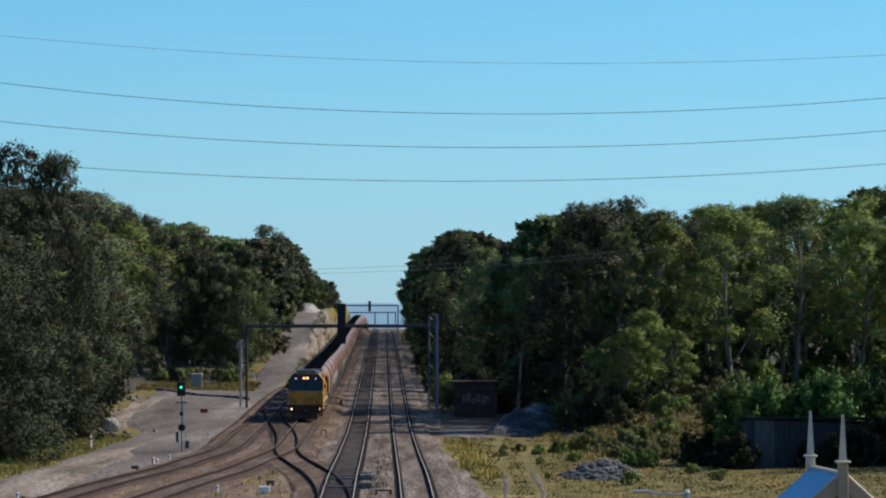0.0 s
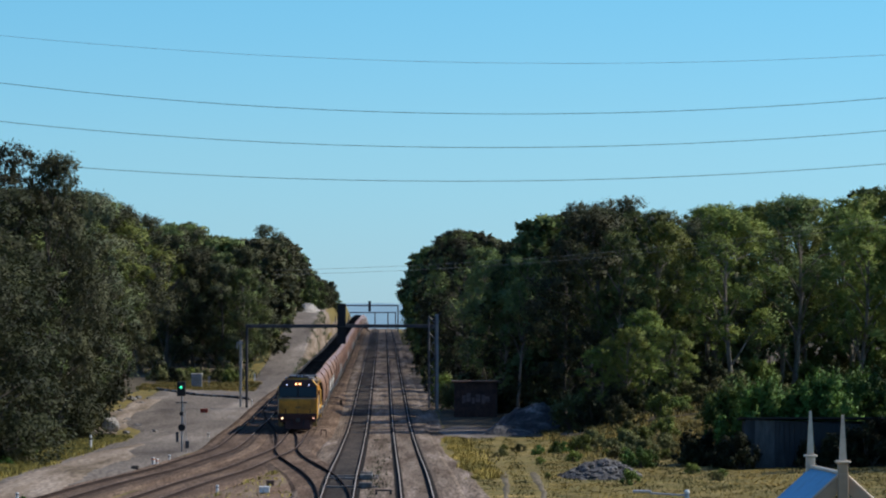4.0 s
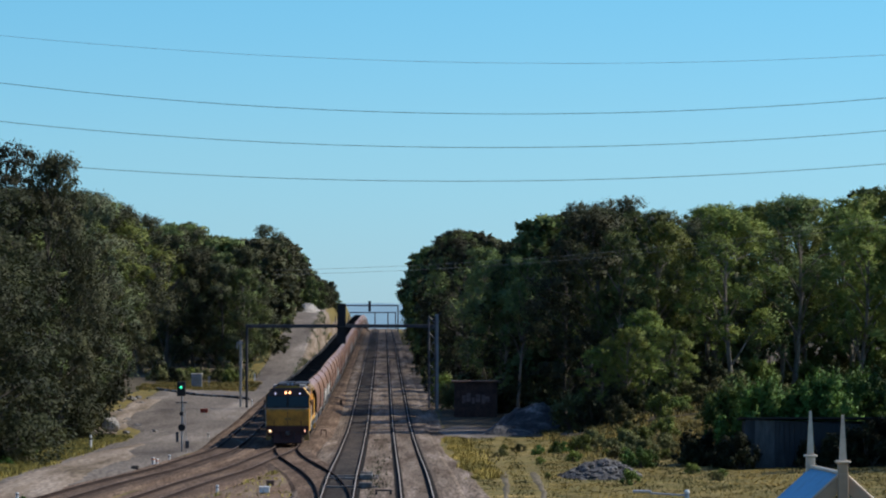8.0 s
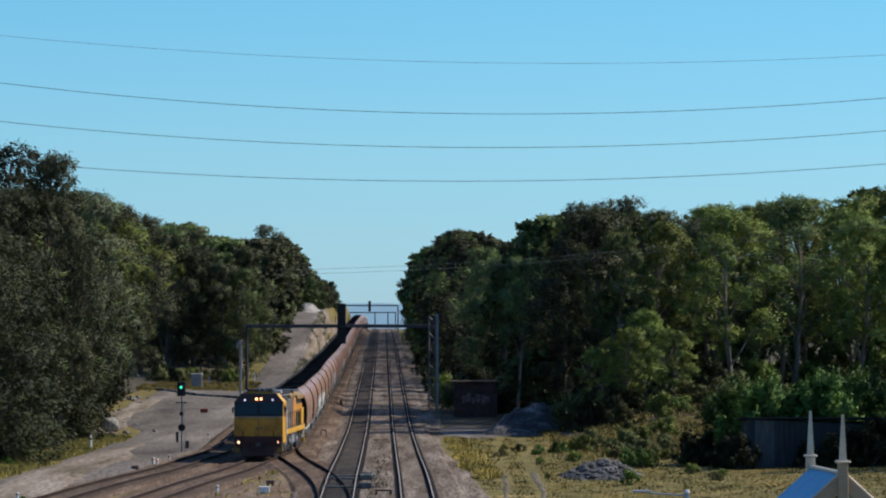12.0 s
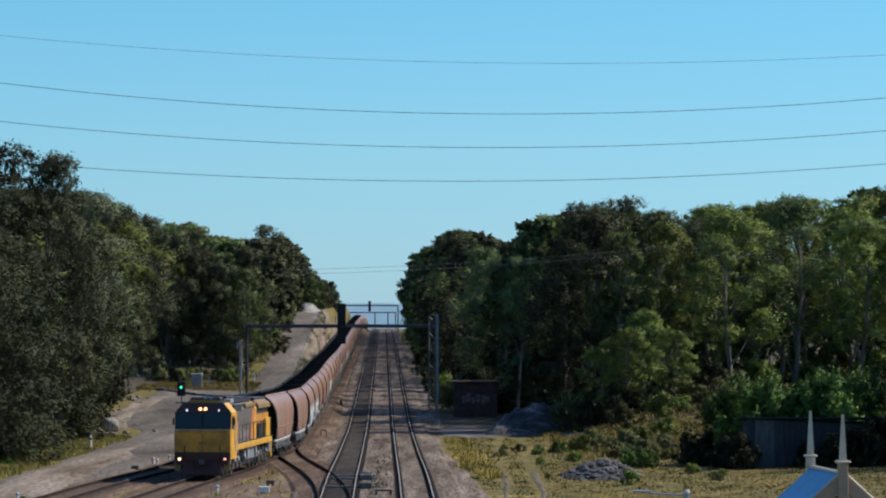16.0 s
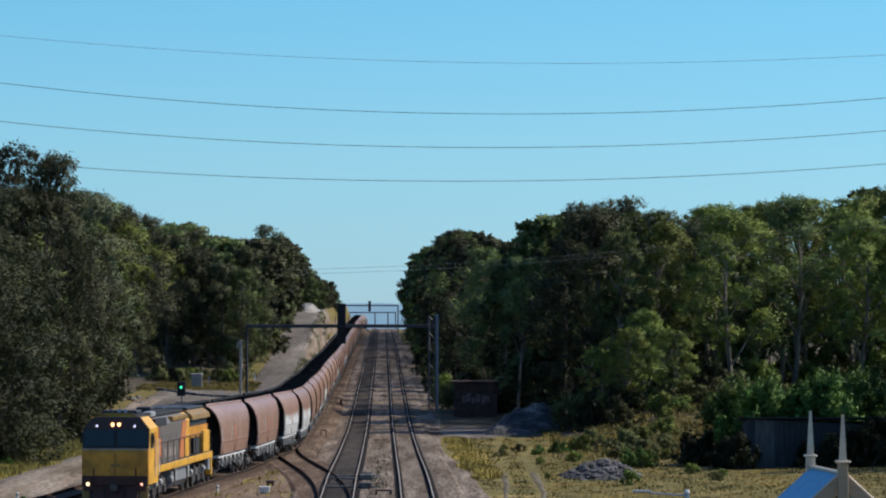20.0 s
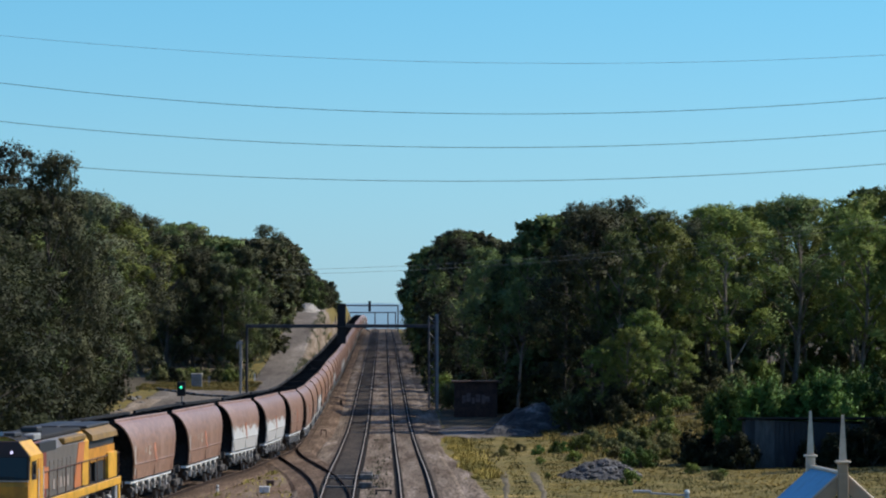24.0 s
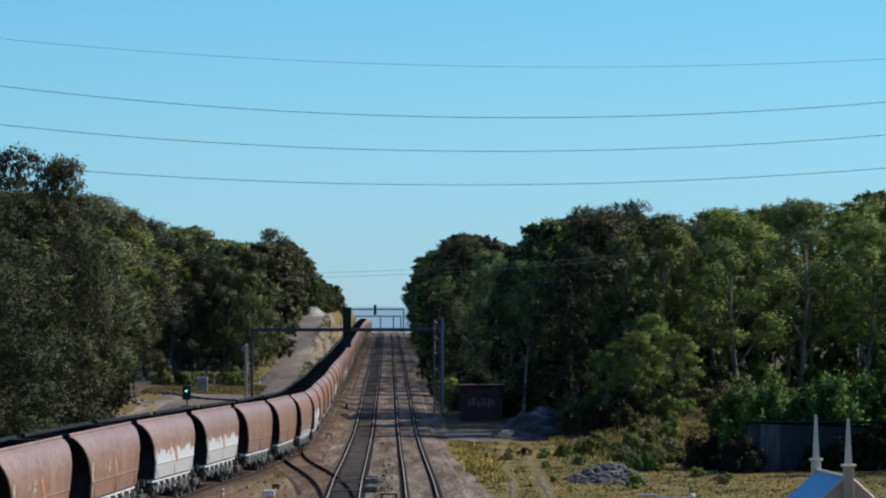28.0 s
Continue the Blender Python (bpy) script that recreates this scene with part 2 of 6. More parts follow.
M["green_lamp"] = paint("lit_green_lens", (0.02, 0.4, 0.2), emit=((0.06, 1.0, 0.5), 1.6))
M["red_paint"] = paint("red_paint", (0.35, 0.06, 0.03))
M["headlight"] = paint("lit_headlight", (1, 0.6, 0.35), emit=((1.0, 0.44, 0.18), 3.8))
M["marker"] = paint("lit_marker_lamp", (1, 0.7, 0.6), emit=((1.0, 0.4, 0.22), 1.8))
M["ditch"] = paint("lit_ditch_lamp", (1, 0.75, 0.5), emit=((1.0, 0.66, 0.36), 2.4))
M["violet"] = paint("lit_pale_lamp", (0.9, 0.85, 1.0), emit=((0.75, 0.68, 1.0), 1.1))
g = M["glass"] = bpy.data.materials.new("dark_window_glass")
g.use_nodes = True
gb = g.node_tree.nodes["Principled BSDF"]
gb.inputs["Base Color"].default_value = (0.012, 0.02, 0.035, 1)
gb.inputs["Roughness"].default_value = 0.08
gb.inputs["Specular IOR Level"].default_value = 0.22


def wagon_paint(name, white_to):
    """Faded oxide-red wagon paint with rust streaks; below a ragged edge near white_to metres it is white."""
    m = mat(name, [(0.28, (0.215, 0.117, 0.077)), (0.5, (0.268, 0.149, 0.1)), (0.72, (0.318, 0.186, 0.13))], scale=0.4, stretch=(1, 0.8, 0.5),
            rough=0.42, fine=6, spread=0.14, bump=0.06)
    n, l = m.node_tree.nodes, m.node_tree.links
    b = n["Principled BSDF"]
    old = b.inputs["Base Color"].links[0].from_socket
    tc = n.new("ShaderNodeTexCoord")
    sx = n.new("ShaderNodeSeparateXYZ")
    l.new(tc.outputs["Object"], sx.inputs[0])

    def streaks(scale, vscale, lo, hi):
        mp = n.new("ShaderNodeMapping")
        mp.inputs["Scale"].default_value = (scale, scale, vscale)
        l.new(tc.outputs["Object"], mp.inputs[0])
        t = n.new("ShaderNodeTexNoise")
        t.inputs["Scale"].default_value, t.inputs["Detail"].default_value = 1.0, 5
        l.new(mp.outputs[0], t.inputs["Vector"])
        r = n.new("ShaderNodeMapRange")
        r.inputs[1].default_value, r.inputs[2].default_value = lo, hi
        l.new(t.outputs[0], r.inputs[0])
        return r.outputs[0]

    def mixin(fac, a, colour):
        x = n.new("ShaderNodeMix")
        x.data_type = "RGBA"
        l.new(fac, x.inputs["Factor"])
        l.new(a, x.inputs[6])
        x.inputs[7].default_value = (*colour, 1)
        return x.outputs[2]
    col = mixin(streaks(2.2, 0.12, 0.56, 1.3), old, (0.14, 0.08, 0.06))
    col = mixin(streaks(0.8, 0.5, 0.55, 1.1), col, (0.42, 0.26, 0.19))
    if white_to:
        t = n.new("ShaderNodeTexNoise")
        t.inputs["Scale"].default_value, t.inputs["Detail"].default_value, t.inputs["Roughness"].default_value = 1.1, 6, 0.7
        l.new(tc.outputs["Object"], t.inputs["Vector"])
        ma = n.new("ShaderNodeMath")
        ma.operation = "MULTIPLY_ADD"
        l.new(t.outputs[0], ma.inputs[0])
        ma.inputs[1].default_value, ma.inputs[2].default_value = 1.6, white_to - 0.8
        lt = n.new("ShaderNodeMath")
        lt.operation = "LESS_THAN"
        l.new(sx.outputs[2], lt.inputs[0])
        l.new(ma.outputs[0], lt.inputs[1])
        col = mixin(lt.outputs[0], col, (0.60, 0.60, 0.58))
        col = mixin(streaks(2.6, 0.2, 0.6, 0.78), col, (0.30, 0.22, 0.18))
        lo = n.new("ShaderNodeMapRange")          # road dirt on the skirt below the seam
        lo.inputs[1].default_value, lo.inputs[2].default_value, lo.inputs[4].default_value = 1.98, 1.88, 0.3
        l.new(sx.outputs[2], lo.inputs[0])
        col = mixin(lo.outputs[0], col, (0.26, 0.21, 0.17))
    l.new(col, b.inputs["Base Color"])
    return m


M["wagon"] = wagon_paint("oxide_red_wagon_paint", 0)
M["wagon_white"] = wagon_paint("oxide_red_paint_over_white", 2.45)
M["wagon_half"] = wagon_paint("oxide_red_paint_white_skirt", 1.55)


# ---- building helpers ----
def mesh_of(bm, name, material, smooth=False):
    me = bpy.data.meshes.new(name)
    bm.to_mesh(me)
    bm.free()
    for mm in (material if isinstance(material, (list, tuple)) else [material]):
        me.materials.append(mm)
    if smooth:
        me.polygons.foreach_set("use_smooth", [True] * len(me.polygons))
    return me


def part(name, bm, material, parent, label="", smooth=False, at=None):
    ob = new(name, mesh_of(bm, name, material, smooth))
    ob.parent = parent
    if at:
        ob.location = at
    if label:
        tagged(ob, label)
    return ob


def thing(name, label, category, group="", kind="", m=None):
    ob = tagged(new(name), label, category, group, kind)
    ob.empty_display_size = 0.2
    if m is not None:
        ob.matrix_world = m
    return ob


def solid(name, bm, material, label, category, group="", kind="", smooth=False, m=None):
    ob = tagged(new(name, mesh_of(bm, name, material, smooth)), label, category, group, kind)
    if m is not None:
        ob.matrix_world = m
    return ob


def box(bm, x0, x1, y0, y1, z0, z1, bevel=0.0, tilt=None, mi=0):
    r = bmesh.ops.create_cube(bm, size=1, matrix=Matrix.Translation(((x0 + x1) / 2, (y0 + y1) / 2, (z0 + z1) / 2)) @ (tilt or Matrix()) @ Matrix.Diagonal((x1 - x0, y1 - y0, z1 - z0, 1)))
    fs = {f for v in r["verts"] for f in v.link_faces}
    for f in fs:
        f.material_index = mi
    if bevel:
        es = list({e for v in r["verts"] for e in v.link_edges})
        bmesh.ops.bevel(bm, geom=es, offset=bevel, segments=1, affect="EDGES")
    return bm


def boxes(*rows, bevel=0.0):
    bm = bmesh.new()
    for r in rows:
        box(bm, *r, bevel=bevel)
    return bm


def rod(bm, a, b, r0, r1=None, seg=8, caps=True):
    a, b = Vector(a), Vector(b)
    d = b - a
    m = Matrix.Translation((a + b) / 2) @ d.to_track_quat("Z", "Y").to_matrix().to_4x4()
    bmesh.ops.create_cone(bm, cap_ends=caps, segments=seg, radius1=r0, radius2=r0 if r1 is None else r1, depth=d.length, matrix=m)
    return bm


def rods(*rows, seg=8):
    bm = bmesh.new()
    for r in rows:
        rod(bm, *r, seg=seg)
    return bm


def extrude(profile, y0, y1, bm=None, closed=True):
    """A prism: the (x, z) profile drawn out along y."""
    bm = bm or bmesh.new()
    a = [bm.verts.new((x, y0, z)) for x, z in profile]
    b = [bm.verts.new((x, y1, z)) for x, z in profile]
    n = len(profile)
    for i in range(n if closed else n - 1):
        j = (i + 1) % n
        bm.faces.new((a[i], a[j], b[j], b[i]))
    if closed:
        bm.faces.new(a[::-1])
        bm.faces.new(b)
    bmesh.ops.recalc_face_normals(bm, faces=bm.faces)
    return bm


def extrude_x(profile, x0, x1, bm=None):
    """A prism: the (y, z) profile drawn out along x."""
    bm = bm or bmesh.new()
    a = [bm.verts.new((x0, y, z)) for y, z in profile]
    b = [bm.verts.new((x1, y, z)) for y, z in profile]
    n = len(profile)
    for i in range(n):
        j = (i + 1) % n
        bm.faces.new((a[i], a[j], b[j], b[i]))
    bm.faces.new(a[::-1])
    bm.faces.new(b)
    bmesh.ops.recalc_face_normals(bm, faces=bm.faces)
    return bm


def lump(bm, c, r, seed=0, sub=2, rough=0.3, squash=1.0):
    """A rough stone."""
    res = bmesh.ops.create_icosphere(bm, subdivisions=sub, radius=1)
    for v in res["verts"]:
        k = 1 + rough * noise.noise(v.co * 1.6 + Vector((seed * 7.3, seed * 3.1, 0)))
        v.co = Vector((c[0] + v.co.x * r * k, c[1] + v.co.y * r * k, c[2] + v.co.z * r * k * squash))
    return bm


# ---- the lie of the land ----
TURN = 0.01735        # the railway runs this much to the left per metre away
LAND_D = np.array([-400, 0, 100, 160, 176, 229, 305, 363, 514, 762, 950, 1100, 1400, 2500, 4900], float)
LAND_Z = np.array([0.2, 0, 0, 0, -0.03, -0.76, -1.44, -1.05, -0.04, 1.93, 2.75, 2.2, -6, -25, -60], float)
_slopes = np.gradient(LAND_Z, LAND_D)


def level(d):
    """Height of the formation at d metres from the eye: a smooth curve through the levels."""
    i = int(min(max(np.searchsorted(LAND_D, d) - 1, 0), len(LAND_D) - 2))
    h = LAND_D[i + 1] - LAND_D[i]
    t = min(max((d - LAND_D[i]) / h, 0), 1)
    a, b, c, e = 2 * t**3 - 3 * t * t + 1, t**3 - 2 * t * t + t, -2 * t**3 + 3 * t * t, t**3 - t * t
    return float(a * LAND_Z[i] + b * h * _slopes[i] + c * LAND_Z[i + 1] + e * h * _slopes[i + 1])


def smooth(a, b, x):
    t = min(max((x - a) / (b - a), 0), 1)
    return t * t * (3 - 2 * t)


def dip(d):
    """The curved tracks run a little lower than the main line where they leave it."""
    return 0.24 * smooth(222, 195, d) * (1 - 0.4 * smooth(168, 150, d))


def lie(u, d):
    """Ground height at u metres to the right of the line's axis, d metres away."""
    z = level(d) - 0.32
    if d < 222:
        z -= dip(d) * smooth(siding_u(d) - 3.6, siding_u(d) - 2.2, u) * smooth(train_u(d) + 3.4, train_u(d) + 2.0, u)
    z += smooth(-9.2, -11.4, u) * smooth(395, 660, d) * 7.2 * (1 - smooth(1000, 1500, d))       # the bank left of the cutting
    z += smooth(8, 16, u) * smooth(420, 700, d) * 4 * (1 - smooth(1000, 1500, d))
    z += smooth(13, 26, u) * smooth(222, 290, d) * 2.6 * (1 - smooth(330, 420, d))                   # scrubby slope below the right wood
    z += smooth(-18, -60, u) * 1.0 + smooth(10, 60, u) * 0.8
    if abs(u) > 7:
        z += 0.18 * noise.noise(Vector((u * 0.09, d * 0.05, 0))) * smooth(7, 14, abs(u))
    return z


def W(u, d, up=0.0):
    """World place on the ground from u (along the line's right) and d."""
    return Vector((u - TURN * d, d, lie(u, d) + up))


def train_u(d):
    """The running line of the train: straight, then a curve to the left towards the eye."""
    q = max(0.0, 251 - max(d, 85)) / 100
    return -6.7 - 9.1 * q * q + 3.33 * q ** 3 - 0.125 * max(0, 85 - d)


def siding_u(d):
    return train_u(d) - 4.1 - 0.4 * smooth(245, 160, d)


def cross_u(d):
    """The crossover: from the outer track across the train's line to the main line."""
    return -6.87 + 4.72 * smooth(250, 152, d) - 3.93 * smooth(240, 345, d)


def line_at(fu, d, up=0.0):
    lift = 0.45 * smooth(230, 290, d) * (1 - smooth(330, 450, d)) if fu in (train_u, siding_u, cross_u) else 0.0
    if fu in (train_u, siding_u):
        lift -= dip(d)
    return Vector((fu(d) - TURN * d, d, level(d) + lift + up))


# ---- ground ----
def sheet(name, us, ds, height, material, label, category="ground", up=0.0):
    vs, fs = [], []
    for d in ds:
        for u in us:
            vs.append((u - TURN * d, d, height(u, d) + up))
    w = len(us)
    for j in range(len(ds) - 1):
        for i in range(w - 1):
            fs.append((j * w + i, j * w + i + 1, (j + 1) * w + i + 1, (j + 1) * w + i))
    me = bpy.data.meshes.new(name)
    me.from_pydata(vs, [], fs)
    me.materials.append(material)
    me.polygons.foreach_set("use_smooth", [True] * len(fs))
    return tagged(new(name, me), label, category, "", "structure")


us = [-3000, -1500, -700, -350, -180, -110] + [-80 + 4 * i for i in range(13)] + [-30 + 1.0 * i for i in range(12)] + [-18 + 0.75 * i for i in range(53)] + [24 + 4 * i for i in range(16)] + [110, 180, 350, 700, 1500, 3000]
ds = [-400, -200, -80, 0, 60, 100] + [120 + 5 * i for i in range(64)] + [440 + 5 * i for i in range(54)] + [710 + 12 * i for i in range(32)] + [1120, 1200, 1300, 1400, 1600, 2000, 2500, 3200, 4000, 4900]
sheet("ground", us, ds, lie, M["grass"], "dry yellow-green grass ground beside the railway")


def wavy_edge(a, amp, seed):
    return lambda d: a(d) + amp * noise.noise(Vector((d * 0.07, seed, 0))) + 0.4 * amp * noise.noise(Vector((d * 0.3, seed, 5)))


def strip(name, left, right, d0, d1, step, material, label, category, up=0.05, n=8, height=lie):
    """A ground cover between two edges given along the line, lying on the ground."""
    vs, fs = [], []
    rows = int((d1 - d0) / step) + 1
    for j in range(rows):
        d = d0 + j * step
        a, b = left(d), right(d)
        for i in range(n + 1):
            u = a + (b - a) * i / n
            edge = 0.0 if 0 < i < n else -up - 0.06
            vs.append((u - TURN * d, d, height(u, d) + up + edge))
    w = n + 1
    for j in range(rows - 1):
        for i in range(n):
            fs.append((j * w + i, j * w + i + 1, (j + 1) * w + i + 1, (j + 1) * w + i))
    me = bpy.data.meshes.new(name)
    me.from_pydata(vs, [], fs)
    me.materials.append(material)
    me.polygons.foreach_set("use_smooth", [True] * len(fs))
    return tagged(new(name, me), label, category, "", "structure")


def yard_left(d):
    # the yard narrows towards the eye and where the road climbs the bank
    return -20.5 - 6.0 * smooth(285, 335, d) + 10.0 * smooth(404, 424, d) + 0.2 * smooth(430, 640, d)


def yard_right(d):
    return siding_u(d) - 2.0 if d < 300 else -13.0 + 1.8 * smooth(400, 460, d)


strip("gravel_road", wavy_edge(yard_left, 0.6, 3), wavy_edge(yard_right, 0.25, 8), 120, 690, 5, M["gravel"],
      "grey gravel yard and road climbing beside the line", "road", up=0.12, n=16)
strip("dirt_path", wavy_edge(lambda d: yard_left(d) + 0.5 + 1.8 * smooth(225, 255, d), 0.5, 81), wavy_edge(lambda d: yard_left(d) + 4.4 - 1.9 * smooth(225, 255, d), 0.9, 84), 140, 256, 2, M["pale_gravel"],
      "tan dirt track worn along the yard's edge", "road", up=0.16, n=8)
strip("forest_floor_left", lambda d: -75, wavy_edge(lambda d: yard_left(d) - 1.7, 0.8, 6), 130, 1000, 6, M["litter"], "leaf litter under the left wood", "ground", up=0.05, n=56)
# litter widened out to the line, its dark colour standing for deep shade there
strip("forest_floor_right", wavy_edge(lambda d: 4.9 + 11.5 * (1 - smooth(268, 290, d)), 0.4, 9), lambda d: 80, 268, 1000, 4, M["litter"], "leaf litter under the right wood", "ground", up=0.05, n=90)


# ---- railway ----
def sweep(bm, fu, profile, d0, d1, step, closed=True, mi=None):
    """Draw a profile of (across, up) along a line."""
    rings = []
    k = max(2, int((d1 - d0) / step) + 1)
    for j in range(k):
        d = d0 + (d1 - d0) * j / (k - 1)
        p = line_at(fu, d)
        t = (line_at(fu, d + 0.5) - line_at(fu, d - 0.5)).normalized()
        side = Vector((t.y, -t.x, 0)).normalized()
        rings.append([bm.verts.new(p + side * a + Vector((0, 0, z))) for a, z in profile])
    n = len(profile)
    for r0, r1 in zip(rings, rings[1:]):
        for i in range(n if closed else n - 1):
            f = bm.faces.new((r0[i], r0[(i + 1) % n], r1[(i + 1) % n], r1[i]))
            if mi:
                f.material_index = mi(i)
    if closed:
        bm.faces.new(rings[0][::-1])
        bm.faces.new(rings[-1])
    return bm


def bed(name, fu, half, d0, d1, material, label, crown=-0.178):
    prof = [(-half - 0.8, -0.52), (-half, crown), (-0.6, crown + 0.015), (0.6, crown + 0.015), (half, crown), (half + 0.8, -0.52)]
    bm = sweep(bmesh.new(), fu, prof, d0, d1, 3.0, closed=False)
    bmesh.ops.recalc_face_normals(bm, faces=bm.faces)
    return solid(name, bm, material, label, "ballast", kind="structure")


up_main = lambda d: -2.15
down_main = lambda d: 1.60
bed("ballast_bed_main", lambda d: -0.27, 4.0, 40, 1150, M["ballast"], "pale brown crushed-stone ballast under the main lines")
bed("ballast_bed_branch", train_u, 1.9, 60, 1150, M["rust_ballast"], "rust-brown ballast under the curving branch track", crown=-0.182)
bed("ballast_bed_siding", siding_u, 1.8, 60, 420, M["rust_ballast"], "rust-brown ballast under the outer curved track", crown=-0.186)
bed("ballast_bed_crossover", cross_u, 1.7, 150, 250, M["rust_ballast"], "rust-brown ballast under the crossover", crown=-0.174)
bed("ballast_bed_diagonal", cross_u, 1.5, 250, 338, M["rust_ballast"], "rust-brown ballast under the diagonal track", crown=-0.194)
strip("ballast_shoulder", lambda d: 3.4, wavy_edge(lambda d: 5.3 - 0.9 * smooth(170, 250, d) + 1.1 * smooth(262, 285, d), 0.35, 51), 120, 700, 3, M["ballast"],
      "loose pale ballast spilling beside the main line", "ballast", up=0.05, n=4)
strip("cutting_bank", wavy_edge(lambda d: -11.9 - 8 * smooth(680, 700, d), 0.25, 61), lambda d: -9.1, 392, 790, 5, M["pale_gravel"], "bare tan earth bank of the cutting", "ground", up=0.08, n=8)
# oily strip between the up rails; narrow black strips widen each rail's dark line
for nm, fu, hw, ln in (("oil_strip", up_main, 0.62, 1000), *[("grease_strip", lambda d, o=o: o, 0.21, 1000) for o in (1.60 - 0.80, 1.60 + 0.80, -2.15 - 0.80, -2.15 + 0.80)]):
    bm = sweep(bmesh.new(), fu, [(-hw - 0.05, -0.24), (-hw, -0.148 + (0.004 if hw < 0.3 else 0)), (hw, -0.148 + (0.004 if hw < 0.3 else 0)), (hw + 0.05, -0.24)], 60, ln, 4.0, closed=False)
    bmesh.ops.recalc_face_normals(bm, faces=bm.faces)
    solid(nm, bm, M["oilbed" if nm == "oil_strip" else "rail_black"], "dark ballast between and beside the rails", "ballast", kind="structure")

HEAD = 0.02
RAIL = [(-0.07, -0.17), (0.07, -0.17), (0.07, -0.155), (0.012, -0.135), (0.012, -0.045), (0.036, -0.035), (HEAD, 0.0), (-HEAD, 0.0), (-0.036, -0.035),
        (-0.012, -0.045), (-0.012, -0.135), (-0.07, -0.155)]


def track(label, fu, d0, d1, group, material, step=3.0, head="brown_head"):
    t = thing("railway_track", label, "track", group)
    for off in (-0.7525, 0.7525):
        bm = sweep(bmesh.new(), fu, [(a * 1.1 + off, z) for a, z in RAIL], d0, d1, step, mi=lambda i: 1 if i == 6 else 0)
        bmesh.ops.recalc_face_normals(bm, faces=bm.faces)
        part("rail", bm, [M["rail"], M[head]], t)
    # sleepers: single ones near the eye, the rest joined
    rng = random.Random(int(d0))
    me = bpy.data.meshes.get("sleeper_" + material.name)
    if not me:
        me = mesh_of(boxes((-1.28, 1.28, -0.115, 0.115, -0.26, -0.169), bevel=0.012), "sleeper_" + material.name, material)
    d = max(d0, 158.0)
    while d < 198:
        p, q = line_at(fu, d), line_at(fu, d + 0.5)
        s = new("sleeper", me)
        s.parent = t
        s.matrix_basis = Matrix.Translation(p + Vector((0, 0, rng.uniform(-0.005, 0.008)))) @ Matrix.Rotation(math.atan2(-(q - p).x, (q - p).y) + rng.uniform(-0.01, 0.01), 4, "Z")
        d += 0.65
    vs, fs = [], []
    while d < min(d1, 700):
        p, q = line_at(fu, d), line_at(fu, d + 0.5)
        tx = (q - p).normalized()
        sd = Vector((tx.y, -tx.x, 0)).normalized()
        b = len(vs)
        half, jit = 1.28, rng.uniform(-0.04, 0.04)
        for zz, wd in ((-0.26, 0.13), (-0.169 + rng.uniform(-0.006, 0.006), 0.11)):
            for sx, sy in ((-1, -1), (1, -1), (1, 1), (-1, 1)):
                vs.append(p + sd * (half * sx + jit) + tx * (wd * sy) + Vector((0, 0, zz)))
        fs += [(b + 4, b + 5, b + 6, b + 7), (b, b + 1, b + 5, b + 4), (b + 1, b + 2, b + 6, b + 5), (b + 2, b + 3, b + 7, b + 6), (b + 3, b, b + 4, b + 7)]
        d += 0.65
    me = bpy.data.meshes.new("sleeper")
    me.from_pydata(vs, [], fs)
    me.materials.append(material)
    s = new("sleeper", me)
    s.parent = t
    tagged(s, "row of weathered sleepers in the ballast", kind="stuff")
    return t


track("straight main line track with worn bright rails", up_main, 40, 1150, "main line tracks", M["sleeper"], head="railhead")
track("straight main line track with worn bright rails", down_main, 40, 1150, "main line tracks", M["sleeper"], head="railhead")
track("curving branch track that carries the coal train", train_u, 60, 1300, "branch tracks", M["timber"])
track("outer curved branch track with rusty rails", siding_u, 60, 400, "branch tracks", M["timber"])
track("crossover track with dark rails joining the main line", cross_u, 158, 336, "branch tracks", M["timber"], step=2.0, head="rail")

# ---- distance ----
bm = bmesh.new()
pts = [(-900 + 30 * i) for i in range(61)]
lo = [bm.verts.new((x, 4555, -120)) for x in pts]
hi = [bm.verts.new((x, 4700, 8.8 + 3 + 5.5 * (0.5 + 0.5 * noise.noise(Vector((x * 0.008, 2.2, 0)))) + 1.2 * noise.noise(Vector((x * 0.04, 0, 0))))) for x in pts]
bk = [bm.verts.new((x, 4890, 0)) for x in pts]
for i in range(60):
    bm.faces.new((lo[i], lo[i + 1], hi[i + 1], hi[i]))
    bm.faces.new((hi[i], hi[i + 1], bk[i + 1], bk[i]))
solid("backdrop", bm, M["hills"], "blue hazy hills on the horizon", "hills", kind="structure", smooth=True)


